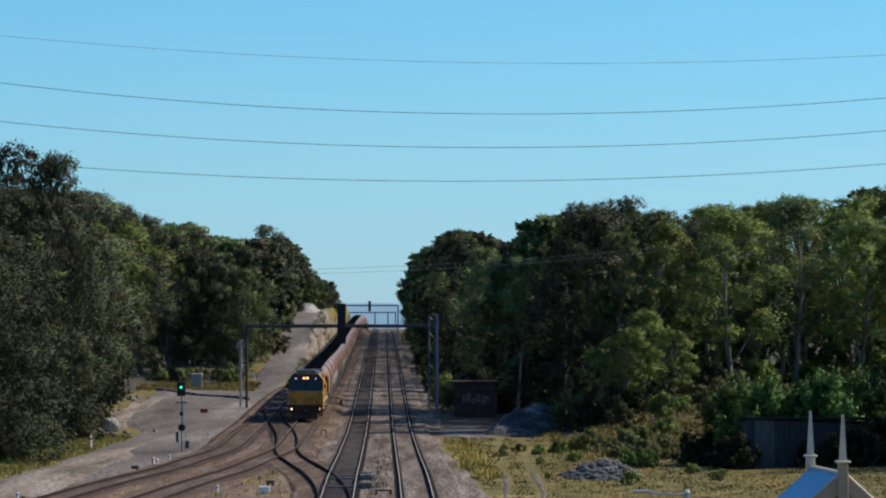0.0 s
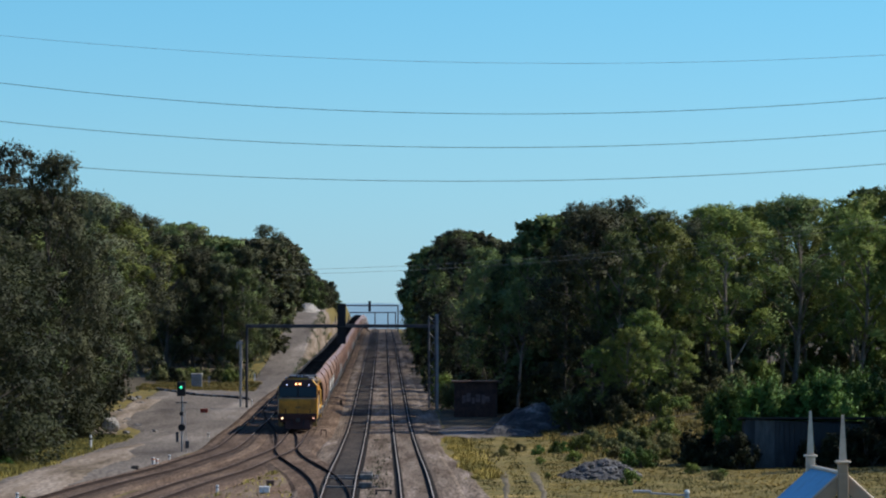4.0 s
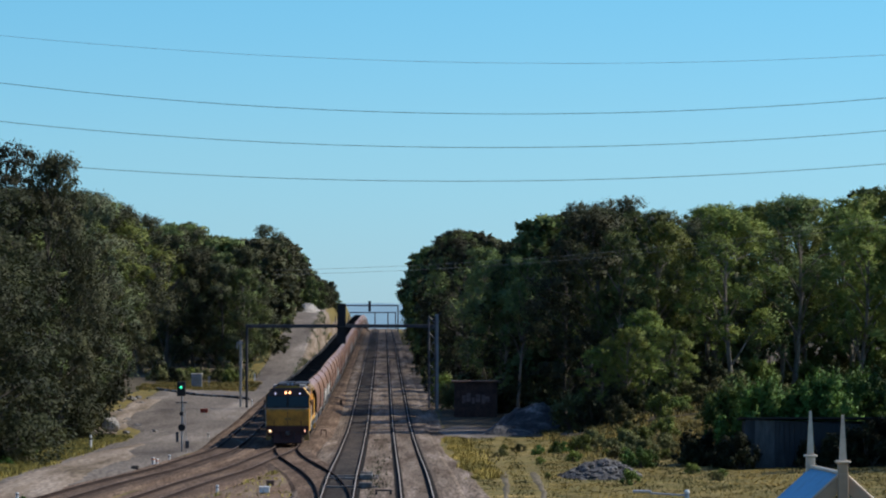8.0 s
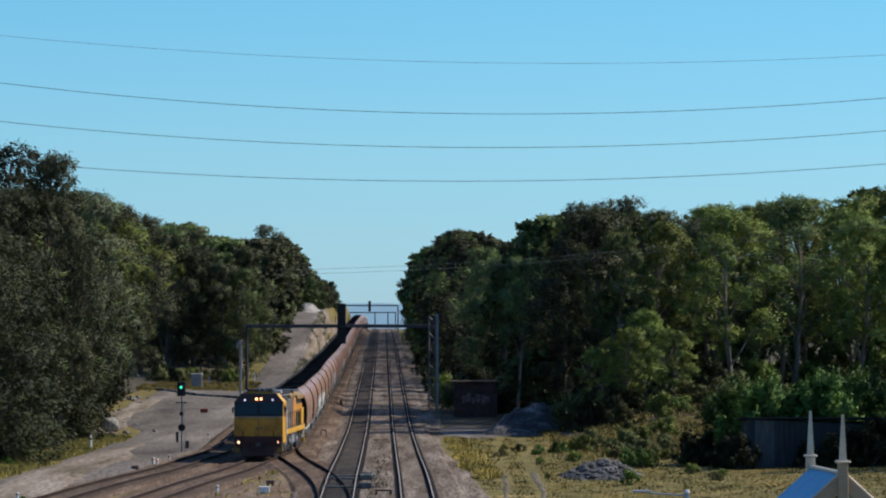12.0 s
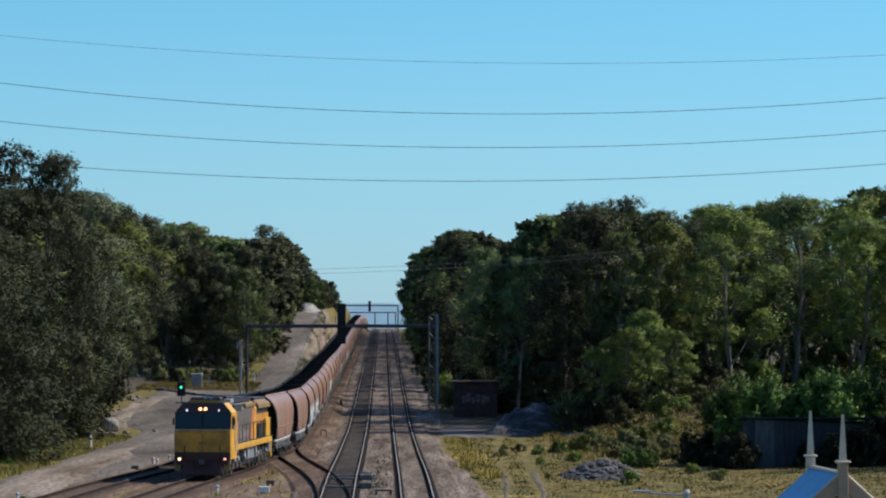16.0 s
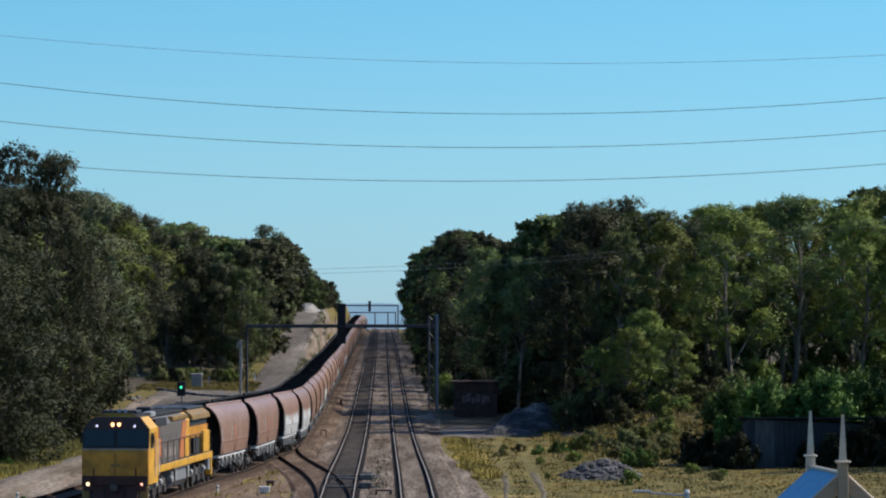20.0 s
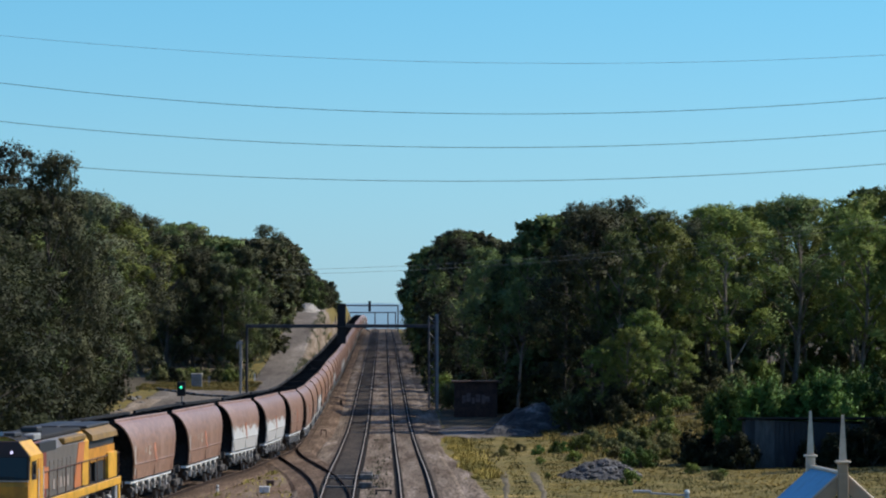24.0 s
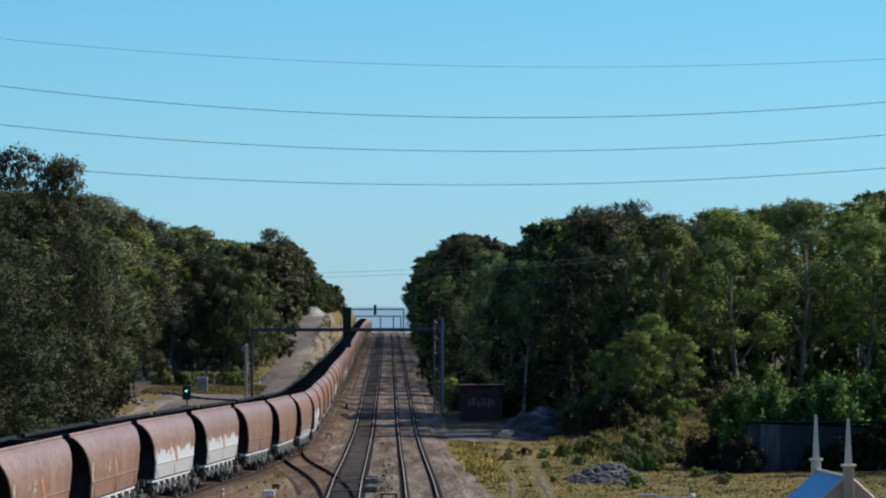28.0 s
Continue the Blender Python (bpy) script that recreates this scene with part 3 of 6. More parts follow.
# ---- trees ----
def leaf_cloud(name, clumps, count, size, material, rng, droop=0.5, shell=0.0):
    """Many small leaf blades gathered in clumps; each clump is (centre, radius across, radius up). With shell, a clump is a
    dome: its leaves sit in sprays on its upper skin, and the underside stays open."""
    weight = [r * r * (h / r) ** 0.5 for _, r, h in clumps]
    total = [max(6, int(count * w / sum(weight))) for w in weight]
    cs = np.concatenate([np.repeat([[*c]], k, 0) for (c, r, h), k in zip(clumps, total)])
    rr = np.concatenate([np.repeat([[r, r, h]], k, 0) for (c, r, h), k in zip(clumps, total)])
    n = len(cs)
    if shell:
        dirs = []
        for k in total:
            m = max(5, k // 34)
            sp = rng.normal(size=(m, 3)) + [0, 0, 0.55]
            sp /= np.linalg.norm(sp, axis=1)[:, None]
            lift = rng.uniform(0.72, 1.12, (m, 1))
            pick = rng.integers(0, m, k)
            dirs.append(sp[pick] * lift[pick] + rng.normal(size=(k, 3)) * 0.16)
        p = cs + np.concatenate(dirs) * rr
        dirs = np.concatenate(dirs)
        dirs /= np.linalg.norm(dirs, axis=1)[:, None]
    else:
        dirs = rng.normal(size=(n, 3))
        dirs /= np.linalg.norm(dirs, axis=1)[:, None]
        p = cs + dirs * rr * rng.uniform(0.05, 1.0, (n, 1)) ** 0.5 * rng.uniform(0.6, 1.4, (n, 1))
    a = rng.normal(size=(n, 3)) * [1, 1, 0.6] + dirs * 0.7 - [0, 0, droop]
    a /= np.linalg.norm(a, axis=1)[:, None]
    b = np.cross(a, rng.normal(size=(n, 3)) + dirs)
    b /= np.linalg.norm(b, axis=1)[:, None] + 1e-9
    s = size * rng.uniform(0.55, 1.35, (n, 1))
    nor = dirs * 0.95 + [0, 0, 0.2] + rng.normal(size=(n, 3)) * 0.2
    nor /= np.linalg.norm(nor, axis=1)[:, None]
    face = np.cross(p + b * s * 0.5 + a * s * 0.5 - (p - a * s), -b * s * 0.3 + 2 * a * s)
    b = b * np.where((face * nor).sum(1) < 0, -1.0, 1.0)[:, None]       # every blade turns its face outwards
    v = np.stack([p - a * s, p + b * s * 0.5 + a * s * 0.5, p - b * s * 0.3 + a * s], 1).reshape(-1, 3)
    me = bpy.data.meshes.new(name)
    me.vertices.add(3 * n)
    me.vertices.foreach_set("co", v.astype(np.float32).ravel())
    me.loops.add(3 * n)
    me.loops.foreach_set("vertex_index", np.arange(3 * n, dtype=np.int32))
    me.polygons.add(n)
    me.polygons.foreach_set("loop_start", np.arange(0, 3 * n, 3, dtype=np.int32))
    me.update(calc_edges=True)
    me.validate()
    me.polygons.foreach_set("use_smooth", [True] * n)
    me.normals_split_custom_set_from_vertices(np.repeat(nor, 3, 0).tolist())
    me.materials.append(material)
    return me


tops = {}


def gum_tree(seed, height, spread, low, count, size, leafm, barkm, label, domes=22, fill=1.0, droop=0.5, category="tree"):
    """A gum: a tapered trunk that leans and forks, limbs that rise to their tips, and on each tip a dome of leaf sprays; the
    domes are small at the top and broad below. low is how far down leaves reach (0 to 1)."""
    rng = np.random.default_rng(seed)
    t = thing("gum_tree", label, category, "trees of the wood")
    lean = rng.uniform(-0.05, 0.05, 2)
    bm = bmesh.new()
    knots = [Vector((lean[0] * z + 0.3 * math.sin(z * 0.3 + seed), lean[1] * z + 0.25 * math.cos(z * 0.27 + seed), z)) for z in np.linspace(-0.5, height * 0.82, 8)]
    r0 = height * 0.013
    for i in range(7):
        rod(bm, knots[i], knots[i + 1], r0 * (1 - i * 0.12), r0 * (1 - (i + 1) * 0.12), seg=7, caps=False)
    part("trunk", bm, barkm, t, smooth=True)

    def on_trunk(z):
        f = min(max((z + 0.5) / (height * 0.82 + 0.5), 0), 0.999) * 7
        return knots[int(f)].lerp(knots[int(f) + 1], f % 1)
    bm = bmesh.new()
    clumps = []
    for i in range(domes):
        f = low + (0.97 - low) * ((i + rng.uniform(0, 0.9)) / domes) ** 0.9
        z = f * height
        q = (f - low) / (1 - low)
        girth = min(1.0, 0.62 + 0.8 * q) * (1.0 - max(0.0, q - 0.4) / 0.6 * 0.85)       # widest a little below the middle
        ln = spread * girth * rng.uniform(0.45, 1.0)
        az = i * 2.4 + rng.uniform(-0.5, 0.5)
        c = on_trunk(z) + Vector((math.cos(az) * ln, math.sin(az) * ln, 0))
        base = on_trunk(z - rng.uniform(0.10, 0.22) * height)
        mid = base.lerp(c, 0.55) + Vector((0, 0, 0.03 * height))
        rod(bm, base, mid, r0 * 0.36, r0 * 0.22, seg=5, caps=False)
        rod(bm, mid, c, r0 * 0.22, r0 * 0.1, seg=5, caps=False)
        r = spread * rng.uniform(0.26, 0.48) * (1.0 - 0.35 * q)
        for k in range(4):
            d = Vector((rng.normal(), rng.normal(), 0.6 + rng.random())).normalized()
            rod(bm, c, c + d * r * 0.85, r0 * 0.1, r0 * 0.04, seg=3, caps=False)
        clumps.append((c, r, r * rng.uniform(0.72, 1.0)))
        for k in range(1):       # hanging sprays beside the dome
            e = c + Vector((rng.normal() * r * 0.8, rng.normal() * r * 0.8, -r * rng.uniform(0.2, 0.9)))
            clumps.append((e, r * rng.uniform(0.35, 0.55), r * rng.uniform(0.4, 0.75)))
    part("limb", bm, barkm, t, smooth=True)
    c = new("crown", leaf_cloud("crown", clumps, int(count * fill), size, leafm, rng, droop, shell=1.0))
    c.parent = t
    tops[t.name] = max(v.co.z for v in c.data.vertices) - 0.15
    return t


NEAR, SZ = 21000, 0.13
kinds = {
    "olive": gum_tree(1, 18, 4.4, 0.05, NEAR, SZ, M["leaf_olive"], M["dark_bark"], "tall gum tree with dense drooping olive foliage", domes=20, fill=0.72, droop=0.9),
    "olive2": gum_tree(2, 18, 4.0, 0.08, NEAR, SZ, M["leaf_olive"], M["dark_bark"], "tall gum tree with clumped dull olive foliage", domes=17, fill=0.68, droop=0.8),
    "tan": gum_tree(11, 18, 4.2, 0.1, NEAR, SZ, M["leaf_tan"], M["dark_bark"], "tall gum tree with brownish olive foliage", domes=22, droop=0.8),
    "green": gum_tree(3, 18, 4.3, 0.2, NEAR, SZ, M["leaf_green"], M["bark"], "tall gum tree with pale trunk and green foliage", domes=18, fill=0.75),
    "green2": gum_tree(4, 18, 3.7, 0.42, 13000, SZ, M["leaf_green"], M["bark"], "slender gum tree with a high green crown", domes=18),
    "lime": gum_tree(5, 17, 4.0, 0.25, NEAR, SZ, M["leaf_lime"], M["bark"], "gum tree with bright yellow-green foliage", domes=18, fill=0.78),
    "grey": gum_tree(6, 18, 3.8, 0.25, 14000, SZ, M["leaf_grey"], M["bark"], "gum tree with thin grey-green foliage and pale limbs", domes=22),
    "open": gum_tree(7, 19, 3.6, 0.6, 6000, SZ, M["leaf_grey"], M["bark"], "tall open-crowned gum tree with bare pale limbs", domes=11),
    "far_olive": gum_tree(8, 17, 4.4, 0.08, 9000, 0.33, M["leaf_tan"], M["bark"], "distant gum tree with olive foliage", domes=22),
    "far_green": gum_tree(9, 17, 4.2, 0.1, 9000, 0.33, M["leaf_green"], M["bark"], "distant gum tree with green foliage", domes=22),
}
used_kind = set()
top_of = {k: tops[o.name] for k, o in kinds.items()}


def plant(kind, u, d, height, wide=1.0, turn=0.0, sink=0.1):
    ob = kinds[kind]
    k = height / top_of[kind]
    m = Matrix.Translation(W(u, d, -sink)) @ Matrix.Rotation(turn, 4, "Z") @ Matrix.Diagonal((k * wide, k * wide, k, 1))
    if kind in used_kind:
        return copy_thing(ob, m @ Matrix.Diagonal((*(1 / v for v in ob.scale), 1)))
    used_kind.add(kind)
    ob.matrix_basis = m
    return ob


rt = random.Random(11)


# the skyline: rise over the eye per metre, against the bearing to the right per metre
SKY_LINE = [(-0.1384, 0.0328), (-0.1285, 0.0328), (-0.1187, 0.0328), (-0.1113, 0.0328), (-0.1056, 0.0328), (-0.1015, 0.0349), (-0.0949, 0.0331), (-0.0917, 0.0307), (-0.0876, 0.0284), (-0.0856, 0.0257), (-0.0794, 0.0234), (-0.072, 0.0238), (-0.0687, 0.0221), (-0.063, 0.0197), (-0.0589, 0.0185), (-0.0539, 0.0192), (-0.0482, 0.0192), (-0.0457, 0.0208), (-0.0433, 0.0197), (-0.0408, 0.0161), (-0.0387, 0.0139), (-0.0367, 0.0107), (-0.0354, 0.0074), (-0.0326, 0.0077), (-0.0302, 0.0049), (-0.0282, 0.0008), (-0.0128, -0.0025), (-0.0118, 0.0107), (-0.0105, 0.0148), (-0.0072, 0.0167), (-0.0031, 0.0172), (-0.0007, 0.0205), (0.0051, 0.0234), (0.0141, 0.0208), (0.0182, 0.0197), (0.021, 0.0175), (0.0248, 0.0221), (0.0275, 0.0251), (0.033, 0.029), (0.0403, 0.0279), (0.0477, 0.0284), (0.0548, 0.0279), (0.0576, 0.0246), (0.06, 0.0271), (0.0649, 0.0249), (0.0715, 0.0257), (0.0789, 0.0287), (0.083, 0.0271), (0.0871, 0.0262), (0.0936, 0.0307), (0.0994, 0.0312), (0.1035, 0.0316), (0.1076, 0.0287), (0.1141, 0.0312), (0.119, 0.0328), (0.1285, 0.0344)]


def tree_height(u, d, less):
    a = (u - TURN * d) / d
    top = 8.8 + min(d * float(np.interp(a + k / d, *zip(*SKY_LINE))) + slack for k, slack in ((-4.5, 3.2), (-2.4, 0.9), (0, 0), (2.4, 0.9), (4.5, 3.2)))
    return min(22.0, max(6.0, top - lie(u, d) - less))


for row in range(3):      # the left wood, in rows back from the yard
    d = 172.0 + row * 3
    while d < 960:
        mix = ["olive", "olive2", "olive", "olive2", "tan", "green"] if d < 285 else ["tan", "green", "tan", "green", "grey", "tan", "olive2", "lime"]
        u = yard_left(min(d, 660)) - 2.9 - 2.2 * (1 - smooth(280, 320, d)) - row * 5.2 - rt.uniform(0, 2.2)
        if 402 < d < 470:
            d += 5
            continue
        if d > 470:
            u = (-18.0 if d < 670 else -14.6) - row * 4.5 - rt.uniform(0, 1.5)
        kd = rt.choice(mix) if d < 430 and row < 2 else rt.choice(["far_olive", "far_olive", "far_green"])
        plant(kd, u, d, tree_height(u, d, rt.uniform(-1.0, 0.0) if rt.random() < 0.55 else rt.uniform(0.2, 3.2)), rt.uniform(0.9, 1.2), rt.uniform(0, 6.3))
        d += rt.uniform(6.0, 8.5) * (1.7 if d > 430 else 1 if d < 290 else 0.8) * (1.5 if row == 2 else 1)
        if row == 2 and d > 560:
            break

for row in range(4):      # the right wood, its edge slanting back from the meadow to the line
    x = 7.2 + row * 1.3
    while x < 46 + 3 * row:
        d = 335 + row * 13 + rt.uniform(-7, 7) - 38 * smooth(7.5, 12, x)
        u = x + TURN * d
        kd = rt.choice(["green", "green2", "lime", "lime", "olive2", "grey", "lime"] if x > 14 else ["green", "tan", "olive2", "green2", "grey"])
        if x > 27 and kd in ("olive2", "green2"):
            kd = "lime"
        if row == 3:
            kd = "far_green"
        plant(kd, u, d, tree_height(u, d, rt.uniform(-0.9, 0.1) if rt.random() < 0.6 or row > 1 else rt.uniform(0.3, 4.0)), rt.uniform(0.9, 1.15), rt.uniform(0, 6.3))
        x += rt.uniform(4.2, 5.6) if row > 1 else rt.uniform(4.8, 7.0)
d = 360.0
while d < 980:      # trees in a broken row beside the line, their shade falling across it in bands
    u = 8.7 + rt.uniform(0, 1.6) - 0.6 * smooth(600, 800, d)
    plant(rt.choice(["green", "olive2"]) if d < 460 else rt.choice(["far_olive", "far_green"]), u, d, tree_height(u, d, rt.uniform(-0.3, 1.5)), rt.uniform(0.8, 1.0), rt.uniform(0, 6.3))
    d += rt.uniform(11, 16)
d = 410.0
while d < 900:      # taller ones behind them
    u = 19.0 + rt.uniform(0, 4.0) - 5.0 * smooth(560, 800, d)
    plant(rt.choice(["far_olive", "far_green"]), u, d, tree_height(u, d, rt.uniform(-0.3, 1.5)), rt.uniform(0.9, 1.1), rt.uniform(0, 6.3))
    d += rt.uniform(12, 17)

for u, d in ((34.0, 362), (36.5, 368), (31.5, 366)):      # far trees that close the right wood
    plant("far_green", u, d, tree_height(u, d, 0.8), 1.1, u)
for row in range(2):      # the wood's edge across the end of the yard
    for i in range(4):
        u, d = -27.5 + 3.3 * i + rt.uniform(-0.6, 0.6), 445 + 9 * row + rt.uniform(-2, 2)
        plant(rt.choice(["tan", "green", "grey", "tan"]), u, d, tree_height(u, d, rt.uniform(0, 3)), rt.uniform(0.9, 1.1), rt.uniform(0, 6.3))

for i in range(9):      # behind the hut
    u, d = 11.8 + 1.3 * i + rt.uniform(-0.5, 0.5), 346 - 2 * i + rt.uniform(-5, 12)
    plant(rt.choice(["olive", "green", "olive2"]), u, d, tree_height(u, d, rt.uniform(0.5, 4)), rt.uniform(0.95, 1.15), rt.uniform(0, 6.3))

for u, d, h in ((12.6, 317, 15.5), (11.9, 338, 15.0), (10.8, 357, 15.5)):      # slim trees nearest the line
    plant("green2", u, d, min(h, tree_height(u, d, 0)), 0.8, u)
for i in range(4):      # the wood's near edge over the rock heap
    u, d = 16.4 + 1.5 * i + rt.uniform(-0.5, 0.5), 298 - 2.0 * i + rt.uniform(-4, 4)
    plant(rt.choice(["green2", "green", "olive2"]), u, d, tree_height(u, d, rt.uniform(0.5, 4)), rt.uniform(0.8, 1.0), rt.uniform(0, 6.3))
for u, d, h in ((20.0, 281, 7.5), (17.8, 285, 6.5), (23.6, 280, 6.5), (21.6, 284, 8.5)):      # young trees before the right wood, in lime leaves that stand for sunlight
    plant("lime", u, d, h, 1.15, u)
for u, d, h in ((34.5, 197, 13), (38.0, 204, 15), (35.5, 210, 12), (41, 196, 15)):      # beyond the shed: unseen trees added to cast shade on it
    plant("olive", u, d, h, 1.1, u)
for i in range(10):       # scrubby trees on top of the cutting bank
    u, d = -12.9 + 0.25 * i + rt.uniform(-0.5, 0.5), 690 + 14 * i
    plant(rt.choice(["far_olive", "far_green"]), u, d, rt.uniform(4.0, 6.0), 0.95, i * 1.7)

for u, d, kd in ((-31.5, 452, "tan"), (-29.5, 462, "green"), (-27.0, 468, "tan"), (-33.5, 458, "grey")):      # the corner of the left wood
    plant(kd, u, d, tree_height(u, d, -0.4), 1.1, u)

# two tall gums at the left wood's corner, that sway in the wind
swaying = [plant("olive2", -25.7, 238, 21.6, 0.72, 0.4), plant("tan", -23.9, 246, 21.3, 0.66, 2.1)]
# tall open gums that stand above the rest
for u, d, k in ((-19.3, 560, -3.0), (22.0, 322, -1.5), (18.6, 318, -1.1)):
    plant("open", u, d, tree_height(u, d, k), 0.8, u)


# ---- train ----
def wheelset(parent, y, r=0.46, z=None):
    bm = bmesh.new()
    for s in (-1, 1):
        bmesh.ops.create_cone(bm, cap_ends=True, segments=18, radius1=r, radius2=r, depth=0.12, matrix=Matrix.Translation((s * 0.75, 0, 0)) @ Matrix.Rotation(math.pi / 2, 4, "Y"))
        bmesh.ops.create_cone(bm, cap_ends=True, segments=18, radius1=r + 0.03, radius2=r + 0.03, depth=0.03, matrix=Matrix.Translation((s * 0.69, 0, 0)) @ Matrix.Rotation(math.pi / 2, 4, "Y"))
        for k in range(3):
            box(bm, s * 0.815 - 0.01, s * 0.815 + 0.01, -0.05, 0.05, 0.12, r - 0.08, tilt=None)
            bmesh.ops.rotate(bm, verts=bm.verts, cent=(0, 0, 0), matrix=Matrix.Rotation(2.094, 3, "X"))
    rod(bm, (-0.95, 0, 0), (0.95, 0, 0), 0.09)
    return part("wheelset", bm, M["wheel"], parent, at=(0, y, r if z is None else z))


def wagon(kind, label):
    w = thing("coal_hopper_wagon", label, "wagon", "coal hopper wagons")
    half, L = 1.57, 7.85
    prof = [(half - 0.74 * (1 - math.cos(a)), 2.55 + 1.32 * math.sin(a)) for a in (1.45, 1.25, 1.02, 0.8, 0.58, 0.36, 0.16, 0.0)]
    prof += [(half, 1.98), (half + 0.015, 1.93), (half - 0.02, 1.88), (half - 0.07, 1.27)]
    body_m = M[{"brown": "wagon", "white": "wagon_white", "half": "wagon_half"}[kind]]
    for s, nm in ((-1, "side_panel"), (1, "side_panel")):
        # the side sheet: smooth outside, coal-black inside, its ends raked in towards the sill
        bm = bmesh.new()
        rake = [L - 1.9 * (1 - ((z - 1.27) / 2.6) ** 2) for _, z in prof]
        quads = []
        for e in (0.0, 0.06):
            quads.append([[bm.verts.new((s * (x - e), sy * r, z)) for (x, z), r in zip(prof, rake)] for sy in (-1, 1)])
        for k in range(len(prof) - 1):
            for e in (0, 1):
                f = bm.faces.new((quads[e][0][k], quads[e][0][k + 1], quads[e][1][k + 1], quads[e][1][k]))
                f.material_index, f.smooth = e, prof[k][1] > 2.6
            for q in (0, 1):
                bm.faces.new([bm.verts.new(v.co) for v in (quads[0][q][k], quads[0][q][k + 1], quads[1][q][k + 1], quads[1][q][k])])
        bm.normal_update()
        for f in bm.faces:
            if f.normal.x * s * (1 if f.material_index == 0 else -1) < -0.01:
                f.normal_flip()
        part(nm, bm, [body_m, M["coal"]], w)
        rim = extrude([(s * (half - 0.76), 3.83), (s * (half - 0.62), 3.80), (s * (half - 0.59), 3.9), (s * (half - 0.63), 3.96), (s * (half - 0.74), 3.94)], -L, L)
        for f in rim.faces:
            f.material_index = 1 if f.normal.x * s < 0.35 else 0
        part("rim", rim, [body_m, M["coal"]], w)
        part("sill", boxes((s * 1.30 - 0.1, s * 1.30 + 0.16, -L + 1.7, L - 1.7, 1.10, 1.2)), M["white"], w, "pale weathered side sill")
        for y in (-5.3, 0.0, 5.3):
            part("rib", boxes((s * (half - 0.045) - 0.02, s * (half - 0.045) + 0.02, y - 0.03, y + 0.03, 1.3, 1.84)), body_m, w)
    for s in (-1, 1):
        # sloping end sheet with posts
        part("end_sheet", extrude_x([(s * (L - 0.08), 3.85), (s * (L - 0.14), 3.85), (s * (L - 2.9), 1.2), (s * (L - 2.84), 1.2)], -0.78, 0.78), M["coal"], w, "coal-black sloping end sheet")
        ring = [(x - 0.08, z) for x, z in prof]
        # black bulkhead set well back, so the gap between wagons is dark
        part("end_bulkhead", extrude(ring + [(-x, z) for x, z in ring[::-1]], s * (L - 2.0) - 0.03, s * (L - 2.0) + 0.03), M["coal"], w, "coal-black wagon end")
        part("end_sill", boxes((-1.3, 1.3, s * L - 0.12, s * L + 0.12, 1.0, 1.3)), M["bogie"], w)
        part("coupler", boxes((-0.14, 0.14, min(s * L, s * 8.65), max(s * L, s * 8.65), 0.75, 1.0)), M["bogie"], w)
    bm = bmesh.new()
    n = 9
    grid = [[bm.verts.new((-0.76 + 1.52 * i / 6, -L + 0.1 + 2 * (L - 0.1) * j / (2 * n), 3.42 + 0.22 * math.sin(math.pi * i / 6) * (0.6 + 0.4 * math.sin(j * 1.1)) + 0.05 * noise.noise(Vector((i * 1.3, j * 1.7, 3)))))
             for i in range(7)] for j in range(2 * n + 1)]
    for a, b in zip(grid, grid[1:]):
        for i in range(6):
            bm.faces.new((a[i], a[i + 1], b[i + 1], b[i]))
    part("coal_load", bm, M["coal"], w, "black coal load below the rim")
    for y in (-4.0, -1.35, 1.35, 4.0):
        part("hopper_door", extrude_x([(y - 1.05, 1.2), (y + 1.05, 1.2), (y + 0.3, 0.42), (y - 0.3, 0.42)], -1.15, 1.15), M["soot"], w)
    for k in range(6):
        y = -4.5 + 1.8 * k
        for x in (-1.38, 1.38):
            arm = part("door_arm", boxes((x - 0.05, x + 0.05, y - 0.07, y + 0.07, 0.62, 1.1)), M["dull_white"], w, "whitish door-operating arm")
            part("crosshead", boxes((x - 0.06, x + 0.06, y - 0.3, y + 0.3, 0.98, 1.08)), M["dull_white"], arm)
            part("air_cylinder", rods(((x * 0.93, y + 0.55, 0.8), (x * 0.93, y + 1.2, 0.8), 0.13), seg=8), M["bogie"], w)
    for s in (-1, 1):
        b = part("bogie", boxes((-1.08, -0.86, s * 6.5 - 1.15, s * 6.5 + 1.15, 0.42, 0.72), (0.86, 1.08, s * 6.5 - 1.15, s * 6.5 + 1.15, 0.42, 0.72),
                                (-1.0, 1.0, s * 6.5 - 0.2, s * 6.5 + 0.2, 0.45, 0.95), bevel=0.03), M["bogie"], w)
        for k in (-0.86, 0.86):
            wheelset(w, s * 6.5 + k)
            for x in (-1.05, 1.05):
                part("axle_box", boxes((x - 0.1, x + 0.1, s * 6.5 + k - 0.16, s * 6.5 + k + 0.16, 0.34, 0.64), bevel=0.03), M["bogie"], b)
    # stencilled marks on the sides, as plain bars
    for s in (-1, 1):
        def bar(y, z, wy, hz, m, lab):
            x = s * (half - (0.0 if z < 2.6 else 0.012))
            part("painted_mark", boxes((x - 0.012, x + 0.012, y - wy / 2, y + wy / 2, z - hz / 2, z + hz / 2)), m, w, lab)
        bar(5.9, 2.35, 0.22, 0.75, M["dull_white"], "white painted panel")
        bar(6.0, 1.62, 0.12, 0.3, M["dull_white"], "white painted panel")
        if kind != "half":
            for y, z, wy, hz in ((0.15, 2.55, 0.5, 0.34), (-0.1, 2.25, 0.5, 0.42), (-0.35, 1.98, 0.45, 0.24)):
                bar(y, z, wy, hz, M["faded_orange"], "faded orange stencil mark")
